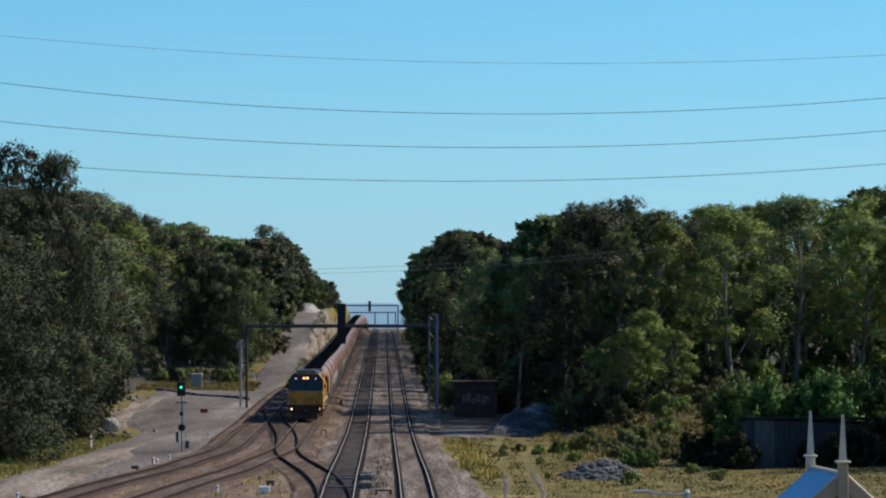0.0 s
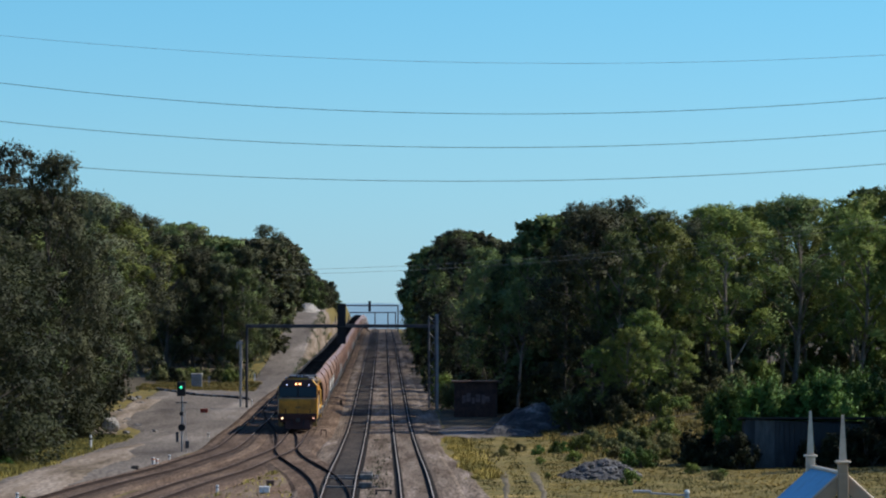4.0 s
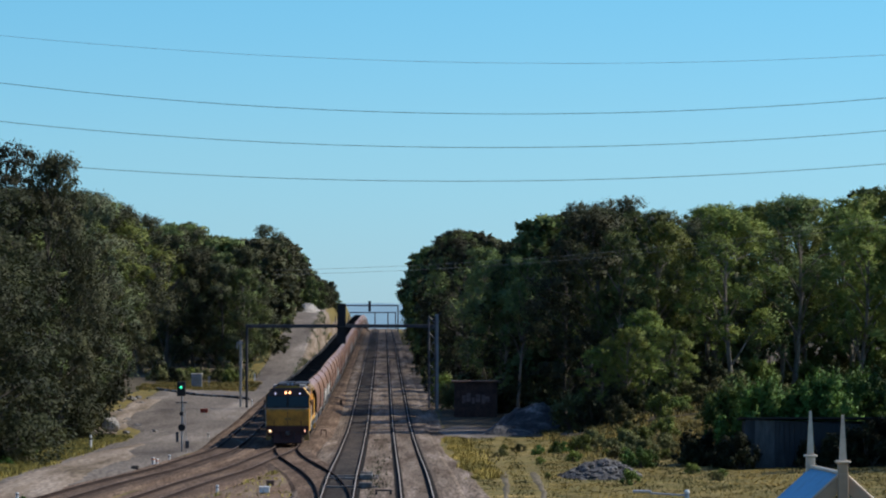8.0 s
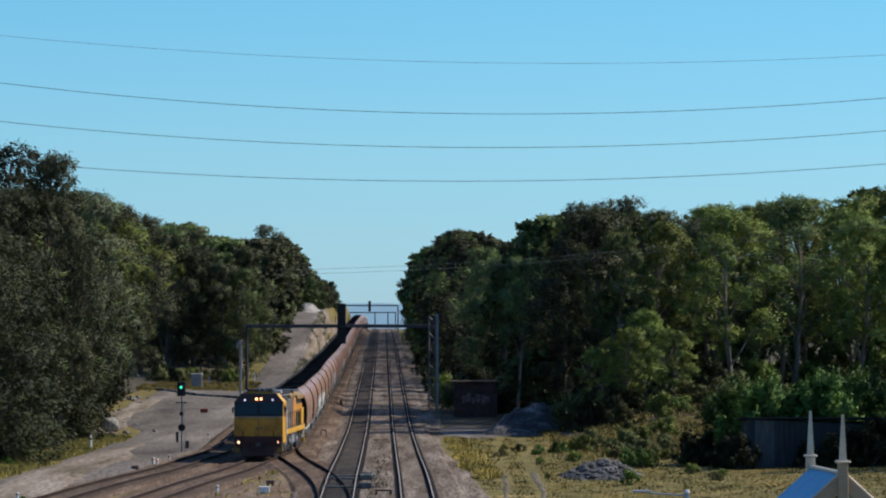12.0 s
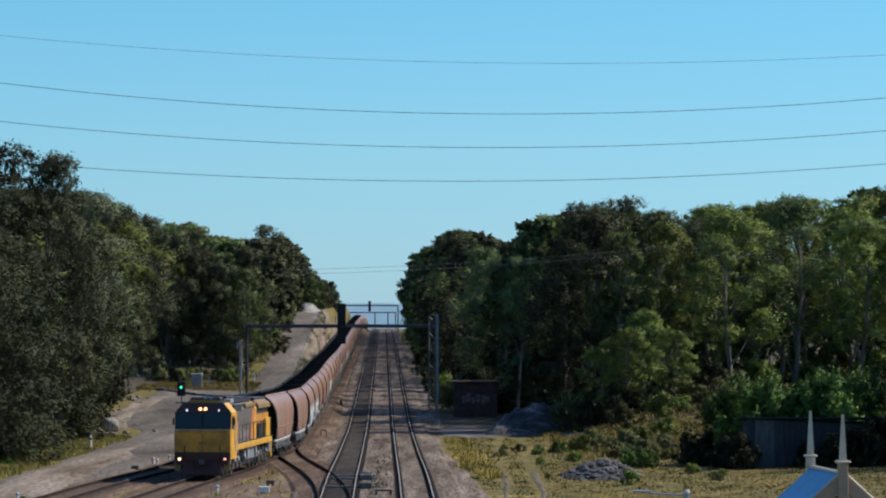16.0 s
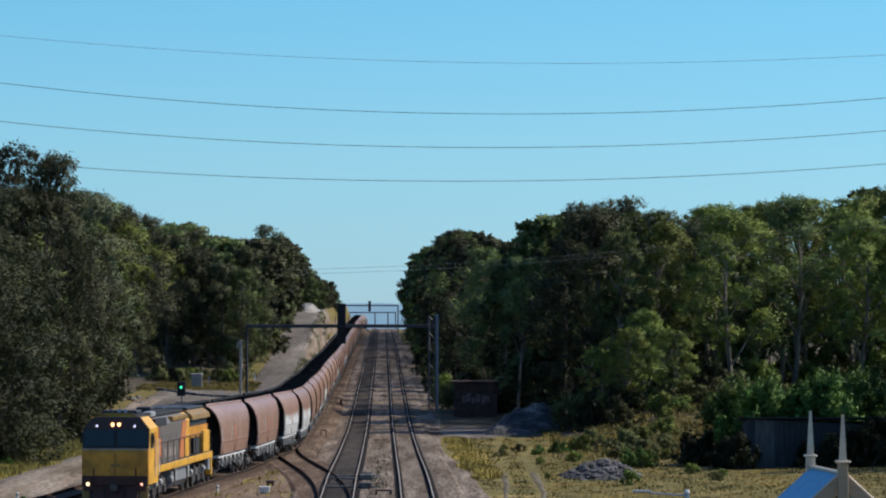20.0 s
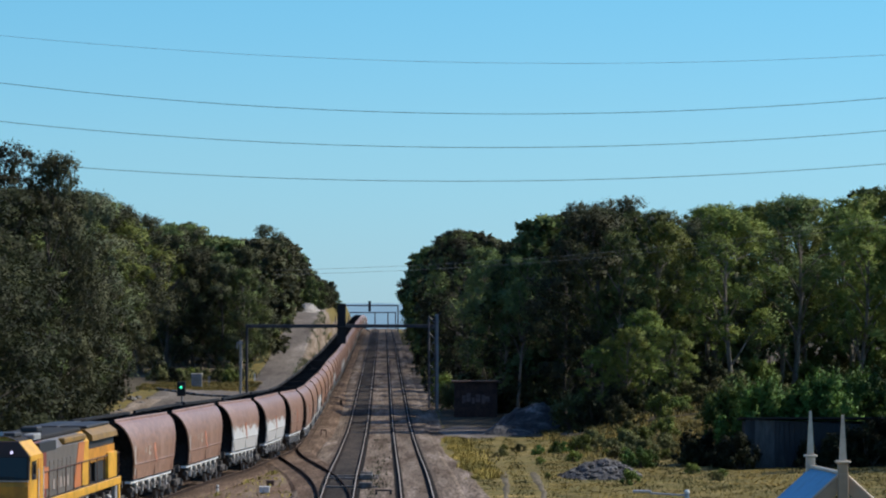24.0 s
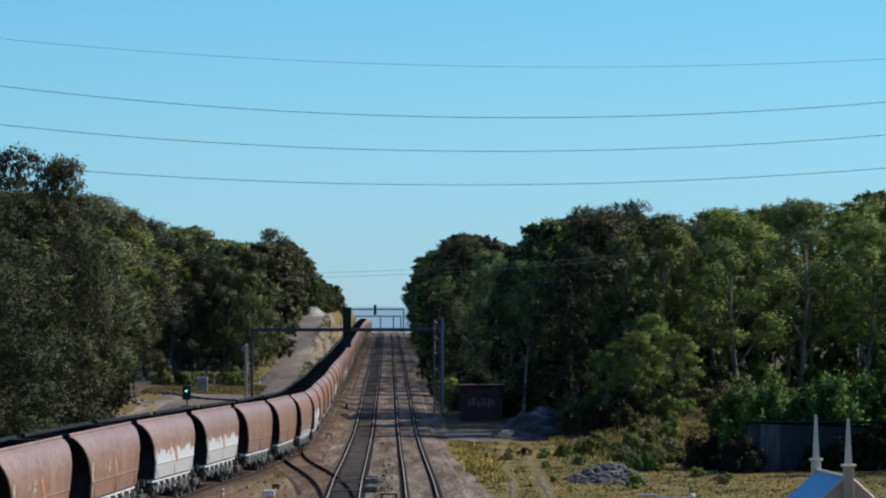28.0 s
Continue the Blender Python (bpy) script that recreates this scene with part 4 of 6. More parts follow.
        for y, z, wy, hz in ((1.7, 2.58, 0.6, 0.16), (1.9, 2.44, 0.25, 0.14), (1.7, 2.3, 0.6, 0.14), (2.9, 2.5, 0.3, 0.22)):
            bar(y, z, wy, hz, M["faded_cream"], "pale stencil mark")
    for ob in w.children:          # the body rides on its bogies
        if not ob.name.startswith(("wheelset", "bogie", "coupler")):
            ob.location.z += 0.12
    return w


def locomotive():
    L = 11.15
    o = thing("diesel_locomotive", "yellow diesel freight locomotive with maroon and orange stripes, headlights lit", "locomotive")
    # underframe, tanks and running gear
    part("frame", boxes((-1.47, 1.47, -L, L - 2.6, 1.38, 1.72), bevel=0.03), M["yellow"], o, "yellow side sill")
    part("walkway", boxes((-1.45, 1.45, -L, L - 2.7, 1.723, 1.76)), M["roofgrey"], o)
    part("fuel_tank", extrude([(-1.35, 1.3), (1.35, 1.3), (1.4, 0.75), (1.1, 0.42), (-1.1, 0.42), (-1.4, 0.75)], -2.9, 2.9), M["tank"], o, "grey fuel tank")
    for y in (-2.1, 2.1):
        for s in (-1, 1):
            part("tank_strap", boxes((s * 1.41 - 0.03, s * 1.41 + 0.03, y - 0.1, y + 0.1, 0.5, 1.3)), M["bogie"], o)
    for s in (-1, 1):
        c = s * 6.6
        b = part("bogie", boxes((-1.25, -1.0, c - 2.5, c + 2.5, 0.62, 1.02), (1.0, 1.25, c - 2.5, c + 2.5, 0.62, 1.02), (-1.0, 1.0, c - 0.3, c + 0.3, 0.6, 1.2), bevel=0.04), M["bogie"], o)
        for k in (-1.85, 0, 1.85):
            wheelset(o, c + k, 0.52)
            for x in (-1.27, 1.27):
                part("axle_box", boxes((x - 0.09, x + 0.09, c + k - 0.2, c + k + 0.2, 0.36, 0.72), bevel=0.04), M["bogie"], b, "dark axle box")
        for k in (-0.95, 0.95):
            for x in (-1.2, 1.2):
                part("spring", rods(((x, c + k, 0.4), (x, c + k, 1.2), 0.13)), M["bogie"], b)
    # cab: slab nose, raked screens, chamfered roof
    sec = [(-1.53, 1.0), (1.53, 1.0), (1.53, 3.48), (1.08, 4.02), (0.62, 4.2), (-0.62, 4.2), (-1.08, 4.02), (-1.53, 3.48)]
    cab = bmesh.new()
    rings = []
    for y, cut in ((L - 2.9, 0), (L - 0.55, 0), (L - 0.2, 1)):
        rings.append([cab.verts.new((x * (1 - 0.02 * cut), y - (0.28 if cut and z > 3.4 else 0) - (0.25 if cut and z > 3.9 else 0) + (0.12 if cut and z < 2.5 else 0), z)) for x, z in sec])
    for a, b in zip(rings, rings[1:]):
        for i in range(8):
            f = cab.faces.new((a[i], a[(i + 1) % 8], b[(i + 1) % 8], b[i]))
            f.material_index = 1 if i in (3, 4, 5) else 0
    cab.faces.new(rings[0][::-1])
    cab.faces.new(rings[-1])
    bmesh.ops.recalc_face_normals(cab, faces=cab.faces)
    part("cab", cab, [M["yellow"], M["roofgrey"]], o, "yellow wide-nosed driving cab")
    part("nose", extrude_x([(L - 0.3, 1.0), (L + 0.02, 1.15), (L + 0.06, 2.4), (L - 0.08, 2.62), (L - 0.4, 2.62)], -1.51, 1.51), M["yellow_dark"], o, "grimy yellow nose panel, darkened for shade")
    part("brow", extrude_x([(L - 0.4, 3.46), (L - 0.14, 3.46), (L - 0.30, 3.96), (L - 0.5, 4.05), (L - 0.8, 4.05)], -1.04, 1.04), M["brow"], o, "dark brow panel over the screens")
    bm = bmesh.new()
    v = [bm.verts.new((x, y - e, z)) for e in (0, 0.1) for x, y, z in ((-1.53, L - 0.13, 3.48), (1.53, L - 0.13, 3.48), (1.09, L - 0.27, 4.03), (-1.09, L - 0.27, 4.03))]
    for f in ((0, 1, 2, 3), (7, 6, 5, 4), (0, 4, 5, 1), (1, 5, 6, 2), (2, 6, 7, 3), (3, 7, 4, 0)):
        bm.faces.new([v[i] for i in f])
    part("brow_plate", bm, M["brow"], o, "sooty dark red plate round the headlights")
    part("screen_band", extrude_x([(L - 0.4, 2.62), (L - 0.1, 2.62), (L - 0.16, 3.52), (L - 0.4, 3.52)], -1.50, 1.50), M["black"], o)
    for s in (-1, 1):
        part("windscreen", extrude_x([(L - 0.2, 2.70), (L - 0.07, 2.70), (L - 0.12, 3.46), (L - 0.2, 3.46)], s * 0.75 - 0.68, s * 0.75 + 0.68), M["glass"], o, "dark blue-tinted windscreen")
        part("wiper", rods(((s * 0.25, L - 0.05, 2.72), (s * 1.0, L - 0.05, 2.76), 0.015), seg=5), M["black"], o)
        part("brow_corner", extrude([(s * 1.11, 4.03), (s * 1.54, 3.51), (s * 1.545, 3.34), (s * 1.45, 3.34), (s * 1.08, 3.9)], L - 2.7, L - 0.26), M["yellow"], o)
        part("side_window", boxes((s * 1.537 - 0.012, s * 1.537 + 0.012, L - 1.45, L - 0.55, 2.62, 3.30)), M["glass"], o, "dark cab side window")
        part("cab_door", boxes((s * 1.54 - 0.012, s * 1.54 + 0.012, L - 2.5, L - 1.75, 1.75, 3.35)), M["yellow_dark"], o)
        for y in (L - 1.62, L - 2.6):
            part("grab_rail", rods(((s * 1.6, y, 1.3), (s * 1.6, y, 3.0), 0.025), seg=5), M["white"], o)
        part("mirror", boxes((s * 1.64 - 0.05, s * 1.64 + 0.05, L - 0.62, L - 0.55, 2.85, 3.2)), M["black"], o)
        # lamps
        part("headlight", rods(((s * 0.15, L - 0.26, 3.72), (s * 0.14, L - 0.13, 3.70), 0.082), seg=14), M["headlight"], o, "lit warm headlight")
        part("upper_marker", rods(((s * 0.86, L - 0.26, 3.66), (s * 0.86, L - 0.13, 3.64), 0.055), seg=12), M["violet"], o, "small lit pale lamp")
        box_ = part("lamp_box", boxes((s * 1.22 - 0.19, s * 1.22 + 0.19, L - 0.1, L + 0.1, 0.72, 1.28), bevel=0.03), M["pilot"], o)
        part("ditch_light", rods(((s * 1.22, L + 0.09, 1.03), (s * 1.22, L + 0.12, 1.03), 0.08 if s == 1 else 0.06), seg=14), M["ditch" if s == 1 else "marker"], box_, "lit ditch light")
        for z in (0.5, 0.85):
            part("step", boxes((s * 1.3 - 0.17, s * 1.3 + 0.17, L - 0.75, L - 0.35, z, z + 0.05)), M["steel"], o)
    for s in (-1, 1):        # sand boxes, ladders and air tanks below the sill
        for y in (L - 3.3, L - 9.4, -L + 8.6, -L + 1.0):
            part("sand_box", boxes((s * 1.33 - 0.1, s * 1.33 + 0.1, y - 0.28, y + 0.28, 0.78, 1.36), bevel=0.03), M["dull_steel"], o, "pale grey sand box")
        for y in (L - 4.7, L - 8.2, -L + 7.2, -L + 2.6):
            part("brake_cylinder", rods(((s * 1.3, y - 0.3, 0.92), (s * 1.3, y + 0.3, 0.92), 0.14), seg=10), M["dull_steel"], o)
        part("cooling_pipe", rods(((s * 1.42, -2.8, 1.34), (s * 1.42, 2.8, 1.34), 0.04), seg=6), M["bogie"], o)
        # pale box added for the glints on the dark roof equipment
        part("roof_vent", boxes((s * 0.95 - 0.2, s * 0.95 + 0.2, L - 4.6, L - 3.2, 3.95, 4.2), bevel=0.04), M["dull_steel"], o, "pale steel roof box for glints")
    for s in (-1, 1):
        part("corner_plate", boxes((s * 1.33 - 0.17, s * 1.33 + 0.17, L - 0.12, L + 0.03, 0.38, 0.955), bevel=0.02), M["ochre"], o, "dirty ochre corner plate with steps")
        part("corner_rail", rods(((s * 0.95, L + 0.12, 1.75), (s * 0.95, L + 0.12, 1.0), 0.03), ((s * 0.95, L + 0.12, 1.0), (s * 1.15, L + 0.12, 0.6), 0.03), seg=5), M["pilot"], o)
    part("nose_seam", boxes((-0.012, 0.012, L + 0.06, L + 0.075, 1.25, 2.4)), M["brown"], o)
    part("nose_stripe", boxes((-1.5, 1.5, L - 0.04, L + 0.0, 2.57, 2.63)), M["faded_cream"], o, "pale stripe under the screens")
    part("number_panel", boxes((-0.22, 0.22, L + 0.06, L + 0.08, 1.8, 1.95)), M["ochre"], o)
    # the dark red reaches higher, to take in shading at the yellow's lower edge
    part("nose_skirt", boxes((-1.5, 1.5, L + 0.0, L + 0.075, 0.96, 1.4), bevel=0.02), M["pilot"], o, "dark red lower nose valance")
    part("pilot_plough", extrude_x([(L - 0.5, 1.0), (L - 0.02, 1.0), (L + 0.02, 0.75), (L + 0.2, 0.2), (L + 0.1, 0.16), (L - 0.5, 0.5)], -1.0, 1.0), M["pilot"], o, "dark red pilot plough")
    part("coupler", boxes((-0.16, 0.16, L, L + 0.5, 0.72, 1.02), bevel=0.04), M["bogie"], o)
    for x in (-0.5, 0.5):
        part("air_hose", rods(((x, L + 0.1, 0.95), (x * 0.84, L + 0.22, 0.45), 0.03), seg=6), M["black"], o)
    for x in (-0.3, 0.0):
        part("horn", rods(((x, L - 1.6, 4.2), (x, L - 1.1, 4.3), 0.04, 0.09), seg=8), M["steel"], o)
    part("roof_cooler", boxes((-0.8, 0.8, L - 2.6, L - 1.2, 4.15, 4.32), bevel=0.04), M["soot"], o)
    # hood in its painted bands, front to rear
    hood = [(-1.36, 1.76), (1.36, 1.76), (1.36, 3.55), (1.1, 3.9), (-1.1, 3.9), (-1.36, 3.55)]
    bands = (("maroon", L - 4.6, L - 2.9), ("loco_grey", L - 13.2, L - 4.6), ("yellow", L - 14.4, L - 13.2))
    for k, a, b in bands:
        part("hood_panel", extrude(hood, a + 0.004, b - 0.004), M[k], o, {"maroon": "dark red hood panel", "loco_grey": "silver-grey hood panel", "orange": "orange hood stripe", "yellow": "yellow hood panel"}[k])
    part("hood_roof", boxes((-1.05, 1.05, L - 14.3, L - 3.1, 3.9, 4.08), bevel=0.05), M["roofgrey"], o)
    part("roof_edge", boxes((-1.42, 1.42, L - 13.4, L - 8.4, 3.62, 3.86), bevel=0.04), M["ochre"], o)
    part("exhaust", boxes((-0.35, 0.35, L - 9.4, L - 8.4, 4.06, 4.3), bevel=0.05), M["soot"], o)
    for s in (-1, 1):
        part("intake_grille", boxes((s * 1.22 - 0.16, s * 1.22 + 0.16, L - 6.6, L - 3.0, 3.5, 3.86)), M["black"], o, "black intake grille")
        for k in range(6):
            y = L - 5.6 - k * 0.95
            part("hood_door", boxes((s * 1.362 - 0.02, s * 1.362 + 0.02, y - 0.43, y + 0.43, 1.95, 3.1)), M["loco_grey"], o)
        part("red_flash", boxes((s * 1.364 - 0.024, s * 1.364 + 0.024, L - 4.9, L - 3.2, 2.1, 2.9)), M["orange"], o)
        for k in range(5):
            h = 0.4 - 0.05 * (k % 2)
            part("lettering_bar", boxes((s * 1.39 - 0.012, s * 1.39 + 0.012, L - 6.0 - k * 0.8 - 0.2, L - 6.0 - k * 0.8 + 0.2, 2.0, 2.0 + h)), M["stencil"], o, "white lettering as a plain bar")
        # radiator end
        part("radiator", extrude([(0, 3.5), (s * 1.46, 3.5), (s * 1.42, 3.72), (s * 1.1, 3.97), (0, 3.97)], -L + 0.9, L - 14.9), M["ochre"], o, "flared dull ochre radiator housing")
        part("radiator_top", boxes((s * 0.6 - 0.55, s * 0.6 + 0.55, -L + 1.2, L - 15.2, 3.975, 4.1), bevel=0.03), M["soot"], o)
        # black block that stands for the shade below the radiator's overhang
        part("radiator_intake", boxes((s * 0.66 - 0.62, s * 0.66 + 0.62, -L + 0.95, L - 14.45, 3.16, 3.497)), M["soot"], o, "black block for the shade under the radiator")
        part("rear_hood", boxes((0.02 if s > 0 else -1.34, 1.34 if s > 0 else -0.02, -L + 1.0, L - 14.42, 2.6, 3.157)), M["yellow_dark"], o)
        part("rear_core", boxes((0.02 if s > 0 else -1.1, 1.1 if s > 0 else -0.02, -L + 1.0, L - 14.42, 1.765, 2.597)), M["soot"], o)
        part("slanted_stripe", extrude_x([(L - 12.4, 1.8), (L - 10.7, 1.8), (L - 11.9, 3.54), (L - 13.4, 3.54)], s * 1.374 - 0.012, s * 1.374 + 0.012), M["orange"], o, "slanting orange hood stripe")
        part("slanted_edge", extrude_x([(L - 13.6, 1.8), (L - 12.42, 1.8), (L - 13.42, 3.54), (L - 14.3, 3.54)], s * 1.372 - 0.012, s * 1.372 + 0.012), M["yellow"], o)
        part("rear_locker", boxes((s * 1.28 - 0.17, s * 1.28 + 0.17, -L + 1.0, -L + 3.3, 1.76, 2.85), bevel=0.02), M["yellow"], o)
        # solid black box in place of the darkness inside an opening
        part("doorway_recess", boxes((s * 1.2 - 0.06, s * 1.2 + 0.06, -L + 3.5, -L + 5.6, 1.78, 2.85)), M["soot"], o)
        rail = rods(((s * 1.42, -L + 0.3, 2.75), (s * 1.42, L - 3.2, 2.75), 0.022), seg=5)
        part("handrail", rail, M["brown"], o)
        for k in range(10):
            y = -L + 0.4 + k * 1.9
            part("stanchion", rods(((s * 1.42, y, 1.72), (s * 1.42, y, 2.75), 0.022), seg=5), M["brown"], o)
        part("rear_steps", boxes((s * 1.3 - 0.15, s * 1.3 + 0.15, -L + 0.1, -L + 0.5, 0.5, 1.4)), M["yellow"], o)
    part("rear_coupler", boxes((-0.16, 0.16, -L - 0.5, -L, 0.72, 1.02), bevel=0.04), M["bogie"], o)
    return o


loco = locomotive()
protos = {k: wagon(k, lab) for k, lab in (("brown", "oxide-red coal hopper wagon with faded orange stencils"), ("white", "oxide-red coal hopper wagon with a white lower side"),
                                          ("half", "oxide-red coal hopper wagon with a patchy pale skirt"))}
N_WAGONS = 56
PITCH_W = 17.42
LOCO_HALF = 11.6
pattern = ["brown", "brown", "white", "white", "brown", "brown", "half", "white", "brown", "brown", "half", "brown", "white", "brown"]
seen_kind = set()
wagons = []
for i in range(N_WAGONS):
    k = pattern[i % len(pattern)]
    if k in seen_kind:
        wagons.append(copy_thing(protos[k], Matrix()))
    else:
        seen_kind.add(k)
        wagons.append(protos[k])

# arc length along the running line, measured towards the eye
_dd = np.arange(1500.0, 20.0, -1.0)
_px = np.array([train_u(d) - TURN * d for d in _dd])
_ss = np.concatenate([[0], np.cumsum(np.hypot(np.diff(_px), np.diff(_dd)))])
NOSE_START, SPEED, GAIN = 298.3, 6.94, 0.0112      # metres from the eye, m/s, m/s2 / 2


def arc(d):
    return float(np.interp(-d, -_dd, _ss))


def at_arc(s):
    d = float(np.interp(s, _ss, _dd))
    return line_at(train_u, d)


def ride(s, half):
    """The pose of a vehicle whose middle is at s, riding on two bogies."""
    a, b = at_arc(s + half), at_arc(s - half)
    f = a - b
    yaw = math.degrees(math.atan2(-f.x, f.y))
    return pose(*((a + b) / 2), math.degrees(math.atan2(f.z, math.hypot(f.x, f.y))), 0, yaw)


def nose_arc(t):
    return arc(NOSE_START) + SPEED * t + GAIN * t * t


def motions():
    times = [i * 1.0 for i in range(29)]
    walk(loco, [(t, ride(nose_arc(t) - LOCO_HALF, 6.6)) for t in times])
    for i, w in enumerate(wagons):
        walk(w, [(t, ride(nose_arc(t) - 2 * LOCO_HALF - PITCH_W * (i + 0.5), 6.5)) for t in times])
    gusts = ((0, 1), (2, -2), (3, -5), (6, -2), (9, -2), (10, 2), (11.5, 8), (12.5, 4), (14.5, 7), (16, -4), (17, 1), (18, 1), (19, -2), (20, 4), (21, 10), (21.5, 7),
             (23.5, -5), (24.5, -5), (26, 4), (27, 1), (28, -4))
    for tree, k in zip(swaying, (1.0, 0.8)):
        at, k0 = tree.matrix_basis.translation.copy(), tree.rotation_euler.z
        walk(tree, [(t, pose(*at, 0, 0.11 * g * k, math.degrees(k0))) for t, g in gusts])
    turns = [i / 15 for i in range(421)]
    for v in [loco] + wagons[:5]:
        for ob in v.children:
            if ob.name.startswith("wheelset"):
                r = ob.location.z
                loc = tuple(ob.location)
                walk(ob, [(t, pose(*loc, -math.degrees((nose_arc(t) - nose_arc(0)) / r))) for t in turns])


# ---- signals and gantries ----
def upright(u, d, up=0.0):
    return Matrix.Translation(W(u, d, up))


def colour_light_signal():
    m = upright(-13.79, 234.8)
    s = thing("signal", "railway colour-light signal on a slim post showing green", "signal", m=m)
    part("base", boxes((-0.35, 0.35, -0.3, 0.3, -0.2, 0.12), bevel=0.02), M["stone"], s)
    part("post", rods(((0.08, 0, 0), (0.08, 0, 3.9), 0.055)), M["steel"], s)
    part("ladder", rods(((0.28, 0.0, 0.1), (0.14, 0.0, 3.6), 0.02), ((0.42, 0, 0.1), (0.28, 0, 3.6), 0.02), seg=5), M["steel"], s)
    part("head", boxes((-0.24, 0.34, -0.12, 0.18, 3.9, 4.88), bevel=0.03), M["black"], s, "black signal head")
    h = part("visor", rods(((0.05, -0.12, 4.52), (0.05, -0.42, 4.50), 0.15), seg=14), M["black"], s)
    part("lens", rods(((0.05, -0.43, 4.50), (0.05, -0.45, 4.50), 0.085), seg=14), M["green_lamp"], s, "lit green lens")
    part("platform", boxes((-0.32, 0.42, -0.2, 0.35, 3.43, 3.5)), M["dark_steel"], s)
    part("lower_unit", rods(((0.06, -0.12, 2.68), (0.06, 0.12, 2.68), 0.13), seg=12), M["black"], s)
    part("lower_disc", rods(((0.08, -0.14, 1.75), (0.08, 0.05, 1.75), 0.24), seg=16), M["black"], s, "round black lower signal disc")
    part("number_board", boxes((-0.32, -0.14, -0.05, 0.02, 0.75, 1.45)), M["dark_steel"], s)
    part("relay_box", boxes((0.33, 0.58, -0.15, 0.15, 0.35, 0.85), bevel=0.02), M["dark_steel"], s)


colour_light_signal()


def lattice(bm, a, b, w, h, n):
    """A braced beam between two points."""
    a, b = Vector(a), Vector(b)
    ax = (b - a).normalized()
    up = Vector((0, 0, 1)) if abs(ax.z) < 0.9 else Vector((1, 0, 0))
    sd = ax.cross(up).normalized()
    up = sd.cross(ax)
    for i in (-1, 1):
        for j in (-1, 1):
            rod(bm, a + sd * w * i + up * h * j, b + sd * w * i + up * h * j, 0.11, seg=4)
    for k in range(n):
        p, q = a.lerp(b, k / n), a.lerp(b, (k + 1) / n)
        f = 1 if k % 2 else -1
        for i in (-1, 1):
            rod(bm, p + sd * w * i + up * h * f, q + sd * w * i - up * h * f, 0.045, seg=4)
            rod(bm, p + sd * w * f + up * h * i, q - sd * w * f + up * h * i, 0.03, seg=4)
    return bm


def signal_gantry(d, ul, ur, beam, leg_r_top, label, group):
    """A portal over the tracks; beam is its height over the rails' level."""
    g = thing("signal_gantry", label, "gantry", group)
    z = level(d)
    xl, xr = ul - TURN * d, ur - TURN * d
    part("beam", boxes((xl - 0.1, xr + 0.15, d - 0.3, d + 0.3, z + beam - 0.17, z + beam + 0.17), bevel=0.02), M["dark_steel"], g, "dark steel beam")
    part("leg", rods(((xl, d, lie(ul, d) - 0.3), (xl, d, z + beam + 0.1), 0.13), seg=10), M["dark_steel"], g)
    return g, xl, xr, z


g, xl, xr, z = signal_gantry(350.0, -13.85, 5.0, 8.1, 9.2, "dark steel signal gantry spanning the tracks", "signal gantries")
part("lattice_leg", lattice(bmesh.new(), (xr, 350, lie(5.0, 350) - 0.3), (xr, 350, z + 9.1), 0.34, 0.34, 12), M["leg_grey"], g, "braced right-hand leg")
part("leg_post", boxes((xr + 0.30, xr + 0.62, 349.6, 349.75, lie(5, 350), z + 9.3)), M["steel"], g, "grey post beside the leg")
part("signal_cage", boxes((-10.72, -9.86, 349.55, 349.95, z + 6.3, z + 10.4), bevel=0.03), M["black"], g, "tall black signal housing seen from behind")
part("cage_platform", boxes((-10.9, -9.6, 349.2, 350.4, z + 8.0, z + 8.08)), M["dark_steel"], g)
for x in (-10.9, -9.6):
    part("cage_rail", rods(((x, 349.2, z + 8.05), (x, 349.2, z + 9.1), 0.03), ((x, 350.4, z + 8.05), (x, 350.4, z + 9.1), 0.03), ((x, 349.2, z + 9.1), (x, 350.4, z + 9.1), 0.03), seg=5), M["dark_steel"], g)
part("brace", rods(((-8.1, 350, z + 8.0), (-7.4, 350, z + 7.5), 0.05), seg=5), M["dark_steel"], g)

bm = boxes((-0.13, 0.13, -0.11, 0.11, -0.3, 6.9), bevel=0.03)
p = thing("concrete_post", "grey concrete post with a steel crossarm beside the gantry", "post", m=upright(-14.55, 352))
part("post", bm, M["dull_white"], p)
part("crossarm", boxes((-0.35, 0.22, -0.08, 0.08, 6.55, 6.75)), M["steel"], p)
part("bracket", boxes((-0.42, -0.3, -0.08, 0.08, 6.1, 6.75)), M["steel"], p)

g, xl, xr, z = signal_gantry(905.0, -10.9, 3.9, 6.7, 7, "distant dark signal gantry over the summit", "signal gantries")
part("leg", rods(((xr, 905, z - 0.3), (xr, 905, z + 6.8), 0.16), seg=8), M["dark_steel"], g)
part("signal_head", boxes((-19.6, -18.9, 904.6, 904.9, z + 5.2, z + 7.9), bevel=0.03), M["black"], g, "black signal head on the beam")
g, xl, xr, z = signal_gantry(1090.0, -10.5, 3.9, 5.0, 5, "far grey portal beyond the summit", "signal gantries")
for x in (-21.5, -17.4, xr):
    part("leg", rods(((x, 1090, level(1090) - 0.3), (x, 1090, z + 5.2), 0.17), seg=8), M["dark_steel"], g)

